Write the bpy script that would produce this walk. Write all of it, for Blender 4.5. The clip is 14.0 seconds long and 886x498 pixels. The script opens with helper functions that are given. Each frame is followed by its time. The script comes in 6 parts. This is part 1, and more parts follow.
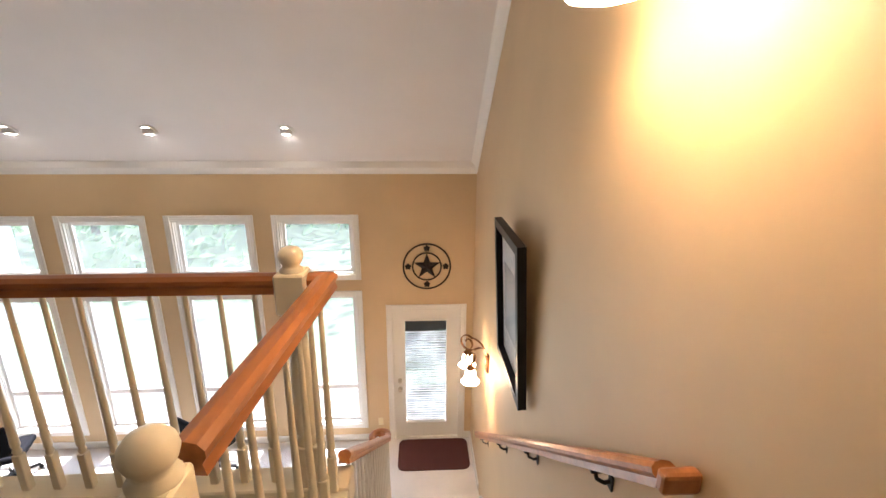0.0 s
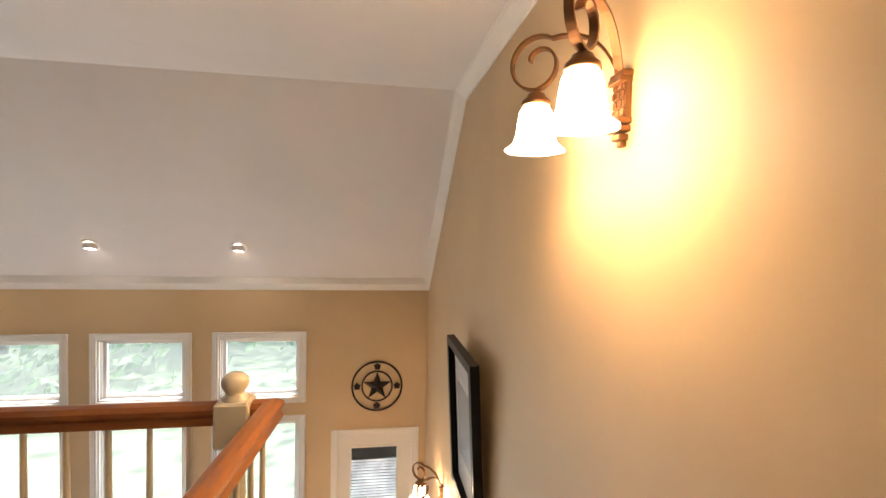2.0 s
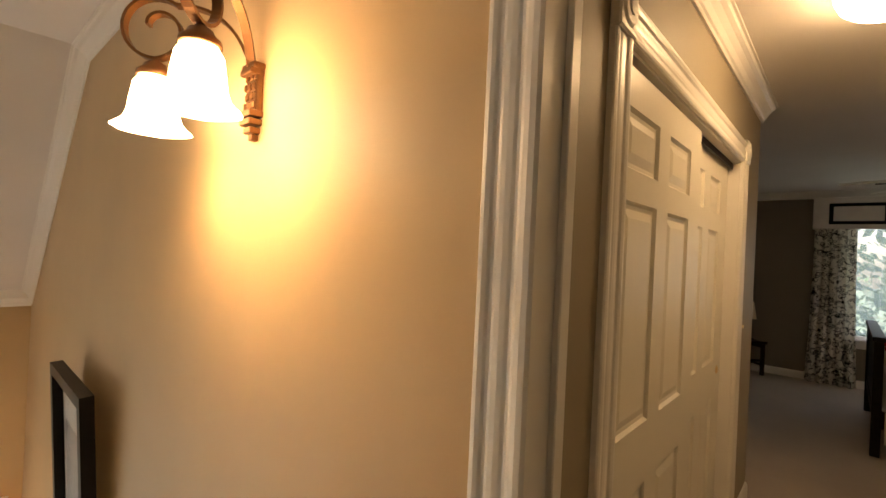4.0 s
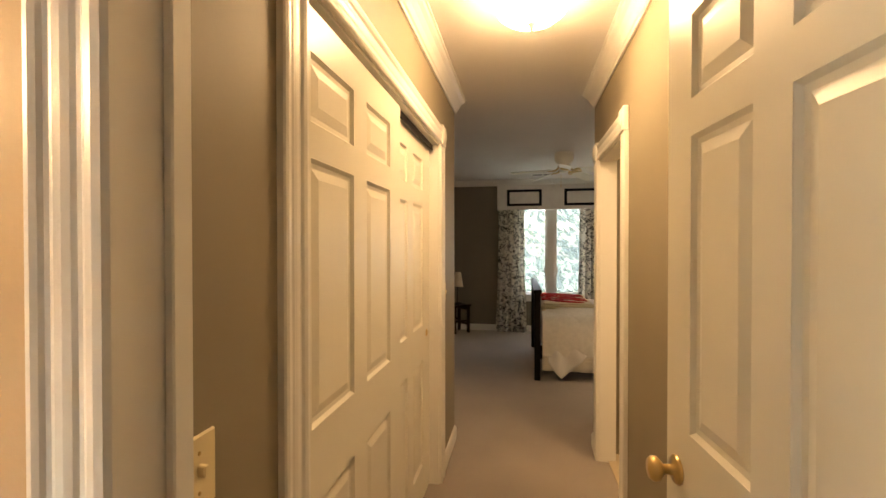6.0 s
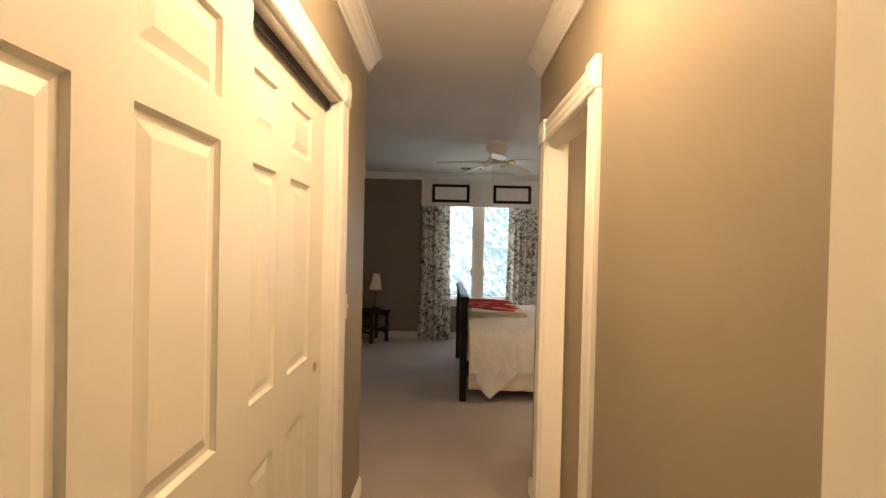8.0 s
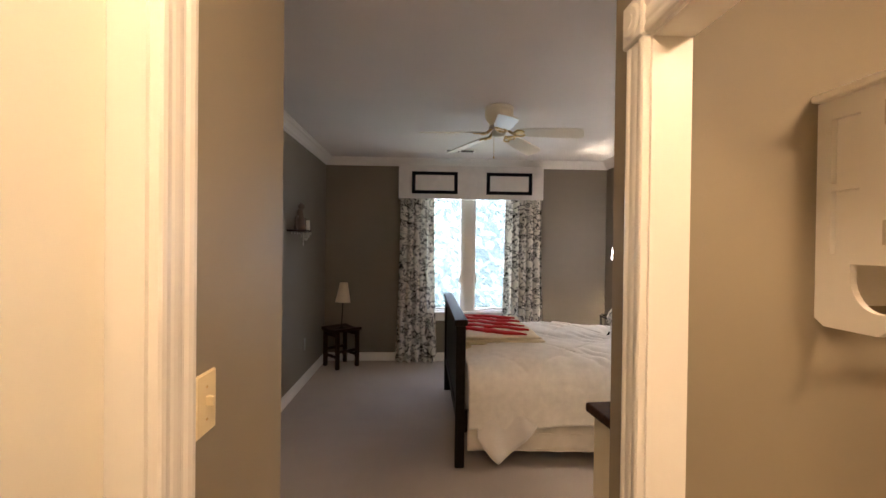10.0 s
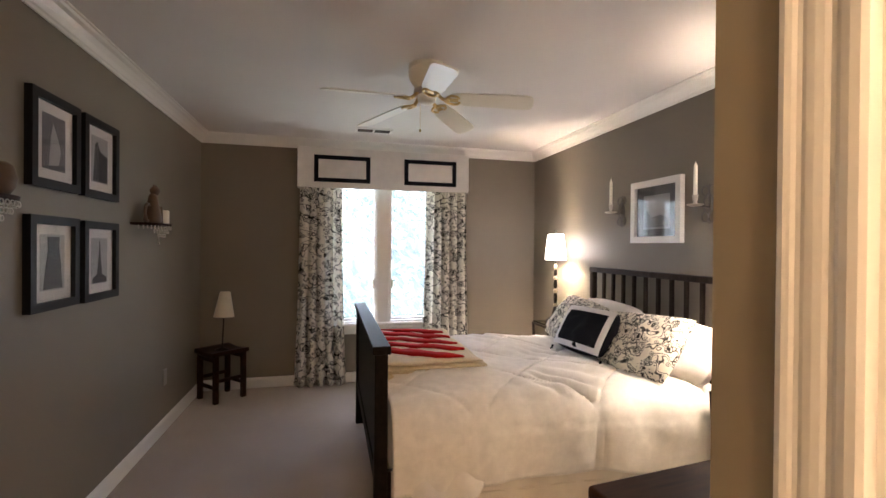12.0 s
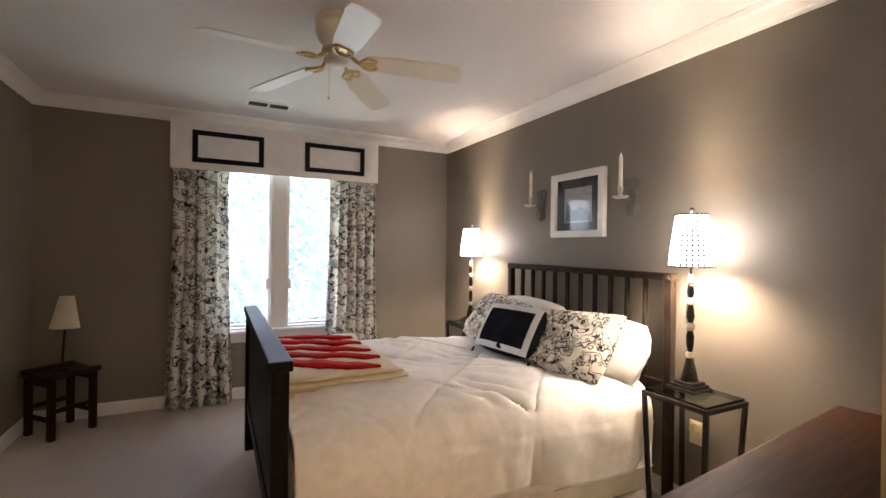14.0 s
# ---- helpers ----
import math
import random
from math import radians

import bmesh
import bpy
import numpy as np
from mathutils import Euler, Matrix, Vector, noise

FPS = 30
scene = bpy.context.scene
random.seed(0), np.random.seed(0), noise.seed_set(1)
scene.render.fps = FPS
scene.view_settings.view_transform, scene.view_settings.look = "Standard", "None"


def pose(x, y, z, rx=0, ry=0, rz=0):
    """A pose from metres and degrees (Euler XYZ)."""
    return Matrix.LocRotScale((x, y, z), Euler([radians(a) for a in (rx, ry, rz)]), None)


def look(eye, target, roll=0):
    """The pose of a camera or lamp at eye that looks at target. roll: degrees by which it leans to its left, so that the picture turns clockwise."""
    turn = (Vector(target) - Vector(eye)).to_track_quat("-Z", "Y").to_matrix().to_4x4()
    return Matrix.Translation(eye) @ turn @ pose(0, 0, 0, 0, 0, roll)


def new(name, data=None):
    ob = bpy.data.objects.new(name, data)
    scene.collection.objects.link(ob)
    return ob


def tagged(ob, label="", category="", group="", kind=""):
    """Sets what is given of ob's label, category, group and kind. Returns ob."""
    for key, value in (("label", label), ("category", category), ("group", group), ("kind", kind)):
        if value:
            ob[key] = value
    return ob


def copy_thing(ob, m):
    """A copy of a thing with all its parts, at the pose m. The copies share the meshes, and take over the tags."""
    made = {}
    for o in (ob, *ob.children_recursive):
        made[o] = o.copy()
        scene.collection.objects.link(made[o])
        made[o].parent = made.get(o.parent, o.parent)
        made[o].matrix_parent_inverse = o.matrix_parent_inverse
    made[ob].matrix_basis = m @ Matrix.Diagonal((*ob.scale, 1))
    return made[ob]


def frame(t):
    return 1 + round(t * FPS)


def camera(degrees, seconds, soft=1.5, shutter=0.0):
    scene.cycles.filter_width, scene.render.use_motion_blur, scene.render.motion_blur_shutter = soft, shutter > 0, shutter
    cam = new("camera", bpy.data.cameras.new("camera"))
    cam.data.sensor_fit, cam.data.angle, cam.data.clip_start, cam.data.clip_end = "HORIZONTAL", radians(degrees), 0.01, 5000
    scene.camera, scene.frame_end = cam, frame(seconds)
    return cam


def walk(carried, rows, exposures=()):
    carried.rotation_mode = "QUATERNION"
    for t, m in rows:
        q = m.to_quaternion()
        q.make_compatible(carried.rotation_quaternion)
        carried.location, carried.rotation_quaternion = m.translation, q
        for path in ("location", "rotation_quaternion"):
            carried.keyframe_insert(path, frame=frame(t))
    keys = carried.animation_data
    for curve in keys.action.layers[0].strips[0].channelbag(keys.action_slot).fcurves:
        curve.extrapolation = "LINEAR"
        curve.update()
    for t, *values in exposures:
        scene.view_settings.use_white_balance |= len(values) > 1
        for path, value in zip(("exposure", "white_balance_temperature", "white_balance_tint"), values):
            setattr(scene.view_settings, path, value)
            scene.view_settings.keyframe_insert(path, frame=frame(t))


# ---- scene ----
cam = camera(89.2, 14.0)
PATH = [
    (0, (-0.694, 0.137, 1.449), (-0.598, 2.053, 0.883), 0.3),
    (0.5, (-0.7, 0.14, 1.464), (-0.591, 2.1, 1.081), 0.8),
    (1, (-0.705, 0.126, 1.476), (-0.605, 2.11, 1.241), 0.8),
    (1.5, (-0.711, 0.11, 1.484), (-0.589, 2.101, 1.342), 0.8),
    (2, (-0.705, 0.095, 1.486), (-0.397, 2.07, 1.419), 1.3),
    (2.5, (-0.688, 0.081, 1.49), (-0.084, 1.987, 1.488), 1.6),
    (3, (-0.648, 0.073, 1.484), (0.29, 1.839, 1.49), 2.0),
    (3.5, (-0.617, 0.067, 1.475), (0.619, 1.639, 1.479), 2.7),
    (4, (-0.575, 0.061, 1.467), (0.913, 1.397, 1.473), 2.7),
    (4.2, (-0.555, 0.053, 1.459), (1.016, 1.291, 1.468), 2.4),
    (6.3, (-0.34, 0.009, 1.42), (1.647, 0.234, 1.396), 0.1),
    (6.5, (-0.31, 0.013, 1.42), (1.684, 0.171, 1.398), 0.3),
    (7, (-0.173, 0.02, 1.419), (1.825, 0.096, 1.409), 0.8),
    (7.5, (0.053, 0.021, 1.421), (2.053, 0.057, 1.408), 1.1),
    (9.8, (1.445, 0.088, 1.415), (3.444, 0.029, 1.381), 1.0),
    (10, (1.546, 0.084, 1.417), (3.544, 0.001, 1.399), 0.7),
    (10.5, (1.791, 0.082, 1.416), (3.783, -0.098, 1.412), 0.7),
    (11, (1.999, 0.079, 1.417), (3.98, -0.2, 1.405), 0.7),
    (11.5, (2.186, 0.08, 1.414), (4.15, -0.297, 1.392), 0.7),
    (12, (2.332, 0.07, 1.401), (4.273, -0.412, 1.389), 0.5),
    (12.5, (2.458, 0.054, 1.392), (4.368, -0.538, 1.385), 0.4),
    (13, (2.564, 0.045, 1.374), (4.435, -0.661, 1.366), 0.2),
    (13.5, (2.64, 0.048, 1.37), (4.473, -0.75, 1.354), 0.4),
    (14, (2.709, 0.05, 1.353), (4.496, -0.848, 1.347), 0.8),
]
walk(cam, [(t, look(eye, target, roll)) for t, eye, target, roll in PATH],
     exposures=[(0.0, 2.2, 6000, 18), (1.5, 2.12, 6150, 18), (3.0, 1.8, 7200, 18), (4.0, 1.65, 7600, 18), (6.5, 2.8, 7600, 17), (7.5, 2.88, 6800, 18),
                (10.0, 3.0, 6250, 23), (11.0, 3.15, 6500, 25), (12.0, 3.28, 6400, 25), (14.0, 3.2, 6300, 25)])

# ---- daylight ----
WINDOW_E = 1.6
world = bpy.data.worlds.new("world")
scene.world = world
world.use_nodes = True
wn = world.node_tree
sky = wn.nodes.new("ShaderNodeTexSky")
sky.sky_type = "NISHITA"
sky.sun_disc = False
sky.sun_elevation, sky.sun_rotation = radians(61), radians(5)
sky.air_density, sky.dust_density = 1.0, 2.0
wn.links.new(sky.outputs[0], wn.nodes["Background"].inputs[0])
wn.nodes["Background"].inputs[1].default_value = 0.15
sun = bpy.data.lights.new("sun", "SUN")
sun.energy, sun.angle, sun.color = 5.0, radians(2), (1.0, 0.97, 0.92)
sun_ob = new("sun", sun)
sun_ob.matrix_world = look((1, 12, 22), (0, 0, 0))
# sky light through the bedroom window's opening
win = bpy.data.lights.new("window_skylight", "AREA")
win.shape, win.size, win.size_y = "RECTANGLE", 1.04, 1.48
win.energy, win.color = WINDOW_E, (0.84, 0.95, 1.0)
win_ob = new("window_skylight", win)
win_ob.matrix_world = look((7.04 + 0.16, -0.46, 1.35), (0, -0.46, 1.35))

# the same for the tall windows over the stairs
for k in range(5):
    wl = bpy.data.lights.new("tall_window_skylight", "AREA")
    wl.shape, wl.size, wl.size_y, wl.energy, wl.color = "RECTANGLE", 1.0, 3.2, 6.0, (0.80, 0.94, 1.0)
    new("tall_window_skylight", wl).matrix_world = look((-2.02 - 1.30 * k, 5.90, -1.30), (-2.02 - 1.30 * k, 0, -1.0))

# lamp strengths
SCONCE_E, SCONCE_BULB_E, DOME_E, CAN_E, BULB_E, SHADE_E = 11.0, 20.0, 13.5, 34.0, 185.0, 3.4
WARM = (1.0, 0.69, 0.385)
SOFT = (1.0, 0.70, 0.385)
LAMP = (1.0, 0.84, 0.60)

# ---- materials ----
def nodes(name, col, rough=0.6, metal=0.0):
    m = bpy.data.materials.new(name)
    m.use_nodes = True
    nt = m.node_tree
    b = nt.nodes["Principled BSDF"]
    b.inputs["Base Color"].default_value = (*col, 1)
    b.inputs["Roughness"].default_value = rough
    b.inputs["Metallic"].default_value = metal
    return m, nt, b


def ramp(nt, fac, stops):
    r = nt.nodes.new("ShaderNodeValToRGB")
    e = r.color_ramp.elements
    while len(e) < len(stops):
        e.new(0.5)
    for el, (p, c) in zip(e, stops):
        el.position, el.color = p, (*c, 1)
    nt.links.new(fac, r.inputs[0])
    return r.outputs[0]


def coords(nt, scale=(1, 1, 1)):
    tc = nt.nodes.new("ShaderNodeTexCoord")
    mp = nt.nodes.new("ShaderNodeMapping")
    mp.inputs["Scale"].default_value = scale
    nt.links.new(tc.outputs["Object"], mp.inputs["Vector"])
    return mp.outputs[0]


def noise_tex(nt, vec, scale, detail=4.0, rough=0.55):
    n = nt.nodes.new("ShaderNodeTexNoise")
    n.inputs["Scale"].default_value, n.inputs["Detail"].default_value, n.inputs["Roughness"].default_value = scale, detail, rough
    nt.links.new(vec, n.inputs["Vector"])
    return n.outputs[0]


def bump(nt, b, height, strength, dist=0.005):
    bp = nt.nodes.new("ShaderNodeBump")
    bp.inputs["Strength"].default_value, bp.inputs["Distance"].default_value = strength, dist
    nt.links.new(height, bp.inputs["Height"])
    nt.links.new(bp.outputs[0], b.inputs["Normal"])


def mathn(nt, op, a, v):
    n = nt.nodes.new("ShaderNodeMath")
    n.operation = op
    for i, q in enumerate((a, v)):
        if isinstance(q, (int, float)):
            n.inputs[i].default_value = q
        else:
            nt.links.new(q, n.inputs[i])
    return n.outputs[0]


def shade(c, k):
    return tuple(min(1, v * k) for v in c)


def paint(name, col, rough=0.55, grain=140, vary=0.05, strength=0.12):
    """Rolled wall paint: fine orange-peel relief and faint large unevenness."""
    m, nt, b = nodes(name, col, rough)
    v = coords(nt)
    big = noise_tex(nt, v, 1.3, 3)
    nt.links.new(ramp(nt, big, [(0.3, shade(col, 1 - vary)), (0.7, shade(col, 1 + vary))]), b.inputs["Base Color"])
    bump(nt, b, noise_tex(nt, v, grain, 3), strength, 0.002)
    return m


def wood(name, dark, light, scale=(2, 30, 30), rough=0.3, coat=0.12):
    m, nt, b = nodes(name, light, rough)
    v = coords(nt, scale)
    g = noise_tex(nt, v, 1.6, 6, 0.6)
    nt.links.new(ramp(nt, g, [(0.32, dark), (0.68, light)]), b.inputs["Base Color"])
    bump(nt, b, g, 0.08, 0.002)
    b.inputs["Coat Weight"].default_value = coat
    b.inputs["Specular IOR Level"].default_value = 0.5 if coat else 0.12
    b.inputs["Coat Roughness"].default_value = 0.2
    return m


def carpet(name, col):
    m, nt, b = nodes(name, col, 0.95)
    v = coords(nt)
    fine = noise_tex(nt, v, 260, 4, 0.7)
    blot = noise_tex(nt, v, 2.2, 4)
    mix = nt.nodes.new("ShaderNodeMix")
    mix.data_type = "RGBA"
    mix.blend_type = "MULTIPLY"
    mix.inputs[0].default_value = 1
    nt.links.new(ramp(nt, fine, [(0.25, shade(col, 0.75)), (0.75, shade(col, 1.2))]), mix.inputs[6])
    nt.links.new(ramp(nt, blot, [(0.3, (0.86, 0.86, 0.86)), (0.7, (1, 1, 1))]), mix.inputs[7])
    nt.links.new(mix.outputs[2], b.inputs["Base Color"])
    bump(nt, b, fine, 0.6, 0.006)
    b.inputs["Sheen Weight"].default_value = 0.2
    return m


def cloth(name, col, grain=420, puff=14, strength=0.3):
    m, nt, b = nodes(name, col, 0.9)
    v = coords(nt)
    w = noise_tex(nt, v, grain, 2)
    p = noise_tex(nt, v, puff, 4)
    nt.links.new(ramp(nt, p, [(0.3, shade(col, 0.93)), (0.7, shade(col, 1.04))]), b.inputs["Base Color"])
    bump(nt, b, mathn(nt, "ADD", mathn(nt, "MULTIPLY", w, 0.3), p), strength, 0.008)
    b.inputs["Sheen Weight"].default_value = 0.2 if max(col) > 0.1 else 0.0
    b.inputs["Specular IOR Level"].default_value = 0.5 if max(col) > 0.1 else 0.1
    return m


def glow(name, col, strength):
    m, nt, b = nodes(name, (0.9, 0.85, 0.75), 0.4)
    b.inputs["Emission Color"].default_value = (*col, 1)
    b.inputs["Emission Strength"].default_value = strength
    return m


def floral(name, scale=1.0, ground=(0.84, 0.83, 0.82)):
    """White cotton printed with black and grey ring-shaped flowers."""
    m, nt, b = nodes(name, ground, 0.85)
    v = coords(nt, (0.35, 1, 1)) if scale == 1.0 else coords(nt)
    warp = nt.nodes.new("ShaderNodeVectorMath")
    warp.operation = "ADD"
    wob = nt.nodes.new("ShaderNodeTexNoise")
    wob.inputs["Scale"].default_value = 13 * scale
    nt.links.new(v, wob.inputs["Vector"])
    half = nt.nodes.new("ShaderNodeVectorMath")
    half.operation = "SCALE"
    half.inputs["Scale"].default_value = 0.022 / scale
    nt.links.new(wob.outputs["Color"], half.inputs[0])
    nt.links.new(v, warp.inputs[0])
    nt.links.new(half.outputs[0], warp.inputs[1])
    out = None
    for sc, stops in ((10.0 * scale, [(0.0, 0.02), (0.055, 0.02), (0.075, 1), (0.15, 1), (0.16, 0.02), (0.205, 0.02), (0.22, 1), (0.275, 1), (0.285, 0.04), (0.325, 0.04), (0.34, 1)]),
                      (22 * scale, [(0.0, 0.02), (0.12, 0.02), (0.15, 1), (0.25, 1), (0.27, 0.04), (0.34, 0.04), (0.37, 1)]),
                      (41 * scale, [(0.0, 0.15), (0.14, 0.15), (0.2, 1)])):
        vo = nt.nodes.new("ShaderNodeTexVoronoi")
        vo.inputs["Scale"].default_value = sc
        nt.links.new(warp.outputs[0], vo.inputs["Vector"])
        r = ramp(nt, vo.outputs["Distance"], [(p, (k, k, k * 0.98)) for p, k in stops])
        if out is None:
            out = r
        else:
            mx = nt.nodes.new("ShaderNodeMix")
            mx.data_type, mx.blend_type = "RGBA", "MULTIPLY"
            mx.inputs[0].default_value = 1
            nt.links.new(out, mx.inputs[6])
            nt.links.new(r, mx.inputs[7])
            out = mx.outputs[2]
    # thin curling stems between the flowers
    ink, bare = (0.06, 0.06, 0.06), (1, 1, 1)
    curls = []
    for at, half_width in ((0.48, 0.009),) if scale == 1.0 else ((0.42, 0.009), (0.50, 0.012)):
        curls += [(at - half_width - 0.008, bare), (at - half_width, ink), (at + half_width, ink), (at + half_width + 0.008, bare)]
    stem = ramp(nt, noise_tex(nt, warp.outputs[0], 9 * scale, 1), curls)
    mx = nt.nodes.new("ShaderNodeMix")
    mx.data_type, mx.blend_type = "RGBA", "MULTIPLY"
    mx.inputs[0].default_value = 1
    nt.links.new(out, mx.inputs[6])
    nt.links.new(stem, mx.inputs[7])
    out = mx.outputs[2]
    mx = nt.nodes.new("ShaderNodeMix")
    mx.data_type, mx.blend_type = "RGBA", "MULTIPLY"
    mx.inputs[0].default_value = 1
    mx.inputs[6].default_value = (*ground, 1)
    nt.links.new(out, mx.inputs[7])
    nt.links.new(mx.outputs[2], b.inputs["Base Color"])
    bump(nt, b, noise_tex(nt, v, 300, 2), 0.15, 0.002)
    return m


M_BEIGE = paint("beige_wall_paint", (0.63, 0.46, 0.26))
M_TAUPE = paint("taupe_wall_paint", (0.200, 0.173, 0.131))
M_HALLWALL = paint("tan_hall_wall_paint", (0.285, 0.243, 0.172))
M_CEIL = paint("ceiling_paint", (0.74, 0.71, 0.68), 0.8, 90, 0.03)
M_TRIM = paint("white_trim_paint", (0.80, 0.78, 0.73), 0.32, 60, 0.02, 0.05)
M_DOOR = paint("white_door_paint", (0.78, 0.75, 0.65), 0.34, 70, 0.02, 0.06)
M_CARPET = carpet("beige_carpet", (0.42, 0.355, 0.295))
M_CARPET_LOW = carpet("pale_carpet", (0.74, 0.71, 0.68))
M_TILE = paint("bath_floor_tile", (0.62, 0.52, 0.36), 0.3, 20, 0.08)
M_OAK = wood("stained_oak", (0.30, 0.105, 0.028), (0.47, 0.19, 0.06), (14, 2, 14), 0.36, 0.05)
M_OAK_Y = wood("stained_oak_long", (0.24, 0.075, 0.02), (0.42, 0.16, 0.05), (2, 14, 14), 0.34, 0.06)
M_CREAM = paint("cream_painted_wood", (0.86, 0.79, 0.61), 0.38, 50, 0.03, 0.06)
M_BLACKWOOD = wood("black_stained_wood", (0.007, 0.005, 0.004), (0.017, 0.012, 0.009), (4, 20, 20), 0.5, 0.0)
M_HEADWOOD = wood("dark_brown_bed_wood", (0.016, 0.010, 0.007), (0.040, 0.026, 0.018), (20, 20, 4), 0.5, 0.0)
M_DARKWOOD = wood("dark_brown_wood", (0.012, 0.004, 0.0015), (0.036, 0.012, 0.004), (20, 3, 20), 0.55, 0.0)
M_MAHOGANY = wood("polished_mahogany", (0.026, 0.010, 0.004), (0.062, 0.023, 0.008), (30, 3, 30), 0.5, 0.0)
M_BRONZE = nodes("bronze", (0.20, 0.10, 0.045), 0.42, 0.85)[0]
M_IRON = nodes("dark_iron", (0.035, 0.028, 0.024), 0.5, 0.7)[0]
M_GREYIRON = nodes("grey_iron", (0.19, 0.17, 0.15), 0.55, 0.6)[0]
M_BRASS = nodes("brass", (0.66, 0.48, 0.22), 0.3, 1.0)[0]
M_CHROME = nodes("chrome", (0.8, 0.8, 0.8), 0.15, 1.0)[0]
M_BLACK = paint("black_lacquer", (0.012, 0.011, 0.011), 0.35, 60, 0.1, 0.05)
M_BLACK.node_tree.nodes["Principled BSDF"].inputs["Specular IOR Level"].default_value = 0.15
M_BLUEBLACK = paint("black_picture_frame", (0.011, 0.010, 0.010), 0.45, 60, 0.1, 0.05)
M_BLUEBLACK.node_tree.nodes["Principled BSDF"].inputs["Specular IOR Level"].default_value = 0.15
M_WHITEMAT = nodes("white_mat_board", (0.74, 0.73, 0.71), 0.9)[0]
M_GREYPRINT = paint("grey_photo_print", (0.14, 0.14, 0.15), 0.5, 9, 0.7)
M_PALEPRINT = paint("pale_photo_print", (0.42, 0.42, 0.42), 0.5, 9, 0.3)
M_DARKPRINT = nodes("dark_photo_tone", (0.025, 0.025, 0.03), 0.5)[0]
M_LINEN = cloth("white_linen", (0.88, 0.85, 0.79), 420, 22, 0.16)
M_SHEET = cloth("white_cotton", (0.84, 0.81, 0.77), 420, 10, 0.2)
M_SKIRT = cloth("cream_bed_skirt", (0.82, 0.76, 0.66), 420, 9, 0.2)
M_KNIT = cloth("cream_knit", (0.74, 0.63, 0.42), 120, 40, 0.6)
M_RED = cloth("red_knit", (0.46, 0.014, 0.010), 120, 40, 0.6)
for key, val in (("Sheen Weight", 0.0), ("Specular IOR Level", 0.08)):
    M_RED.node_tree.nodes["Principled BSDF"].inputs[key].default_value = val
M_BLACKCLOTH = cloth("black_velvet", (0.012, 0.012, 0.015), 420, 12, 0.3)
M_FLORAL = floral("floral_print", 1.0, (0.88, 0.86, 0.83))
# daylight comes through the thin cotton of the curtains
fnt = M_FLORAL.node_tree
fb = fnt.nodes["Principled BSDF"]
ftr, fmx = fnt.nodes.new("ShaderNodeBsdfTranslucent"), fnt.nodes.new("ShaderNodeMixShader")
fmx.inputs[0].default_value = 0.45
fnt.links.new(fb.inputs["Base Color"].links[0].from_socket, ftr.inputs[0])
fnt.links.new(fb.outputs[0], fmx.inputs[1])
fnt.links.new(ftr.outputs[0], fmx.inputs[2])
fnt.links.new(fmx.outputs[0], fnt.nodes["Material Output"].inputs[0])
M_FLORAL_P = floral("floral_pillow_print", 1.35, (0.84, 0.79, 0.70))
M_VALANCE = cloth("white_valance_cloth", (0.76, 0.73, 0.69), 300, 8, 0.1)
M_BEAD = paint("aged_cream_lacquer", (0.56, 0.46, 0.33), 0.4, 60, 0.25, 0.1)
M_CANDLE = nodes("candle_wax", (0.85, 0.80, 0.68), 0.5)[0]
M_MAT = paint("brown_rubber_mat", (0.075, 0.020, 0.017), 0.95, 120, 0.15, 0.3)
M_SHADE_OFF = cloth("cream_lampshade", (0.72, 0.62, 0.44), 300, 6, 0.1)
M_STONE = paint("aged_plaster_figure", (0.11, 0.07, 0.045), 0.5, 30, 0.4)
M_SILVER = nodes("antique_silver", (0.55, 0.50, 0.42), 0.35, 0.8)[0]
M_PLATE = nodes("ivory_switch_plate", (0.80, 0.68, 0.42), 0.4)[0]
M_GREYPLATE = nodes("grey_outlet_plate", (0.30, 0.27, 0.23), 0.4)[0]
M_SC_GLASS = glow("lit_frosted_glass", WARM, SCONCE_E)
M_SC_BULB = glow("lit_sconce_bulb", WARM, SCONCE_BULB_E)
M_DOME = glow("lit_dome_glass", SOFT, DOME_E)
M_CAN = glow("lit_downlight", (1.0, 0.90, 0.76), CAN_E)
M_BULB = glow("lit_bulb", LAMP, BULB_E)
M_GRASS = carpet("grass", (0.07, 0.12, 0.05))


def leafy(name, col):
    """Thin leaves: part of the light goes through."""
    m, nt, b = nodes(name, col, 0.5)
    v = coords(nt)
    c = ramp(nt, noise_tex(nt, v, 3, 3), [(0.3, shade(col, 0.6)), (0.7, shade(col, 1.4))])
    nt.links.new(c, b.inputs["Base Color"])
    tr = nt.nodes.new("ShaderNodeBsdfTranslucent")
    nt.links.new(c, tr.inputs[0])
    mx = nt.nodes.new("ShaderNodeMixShader")
    mx.inputs[0].default_value = 0.45
    nt.links.new(b.outputs[0], mx.inputs[1])
    nt.links.new(tr.outputs[0], mx.inputs[2])
    nt.links.new(mx.outputs[0], nt.nodes["Material Output"].inputs[0])
    return m


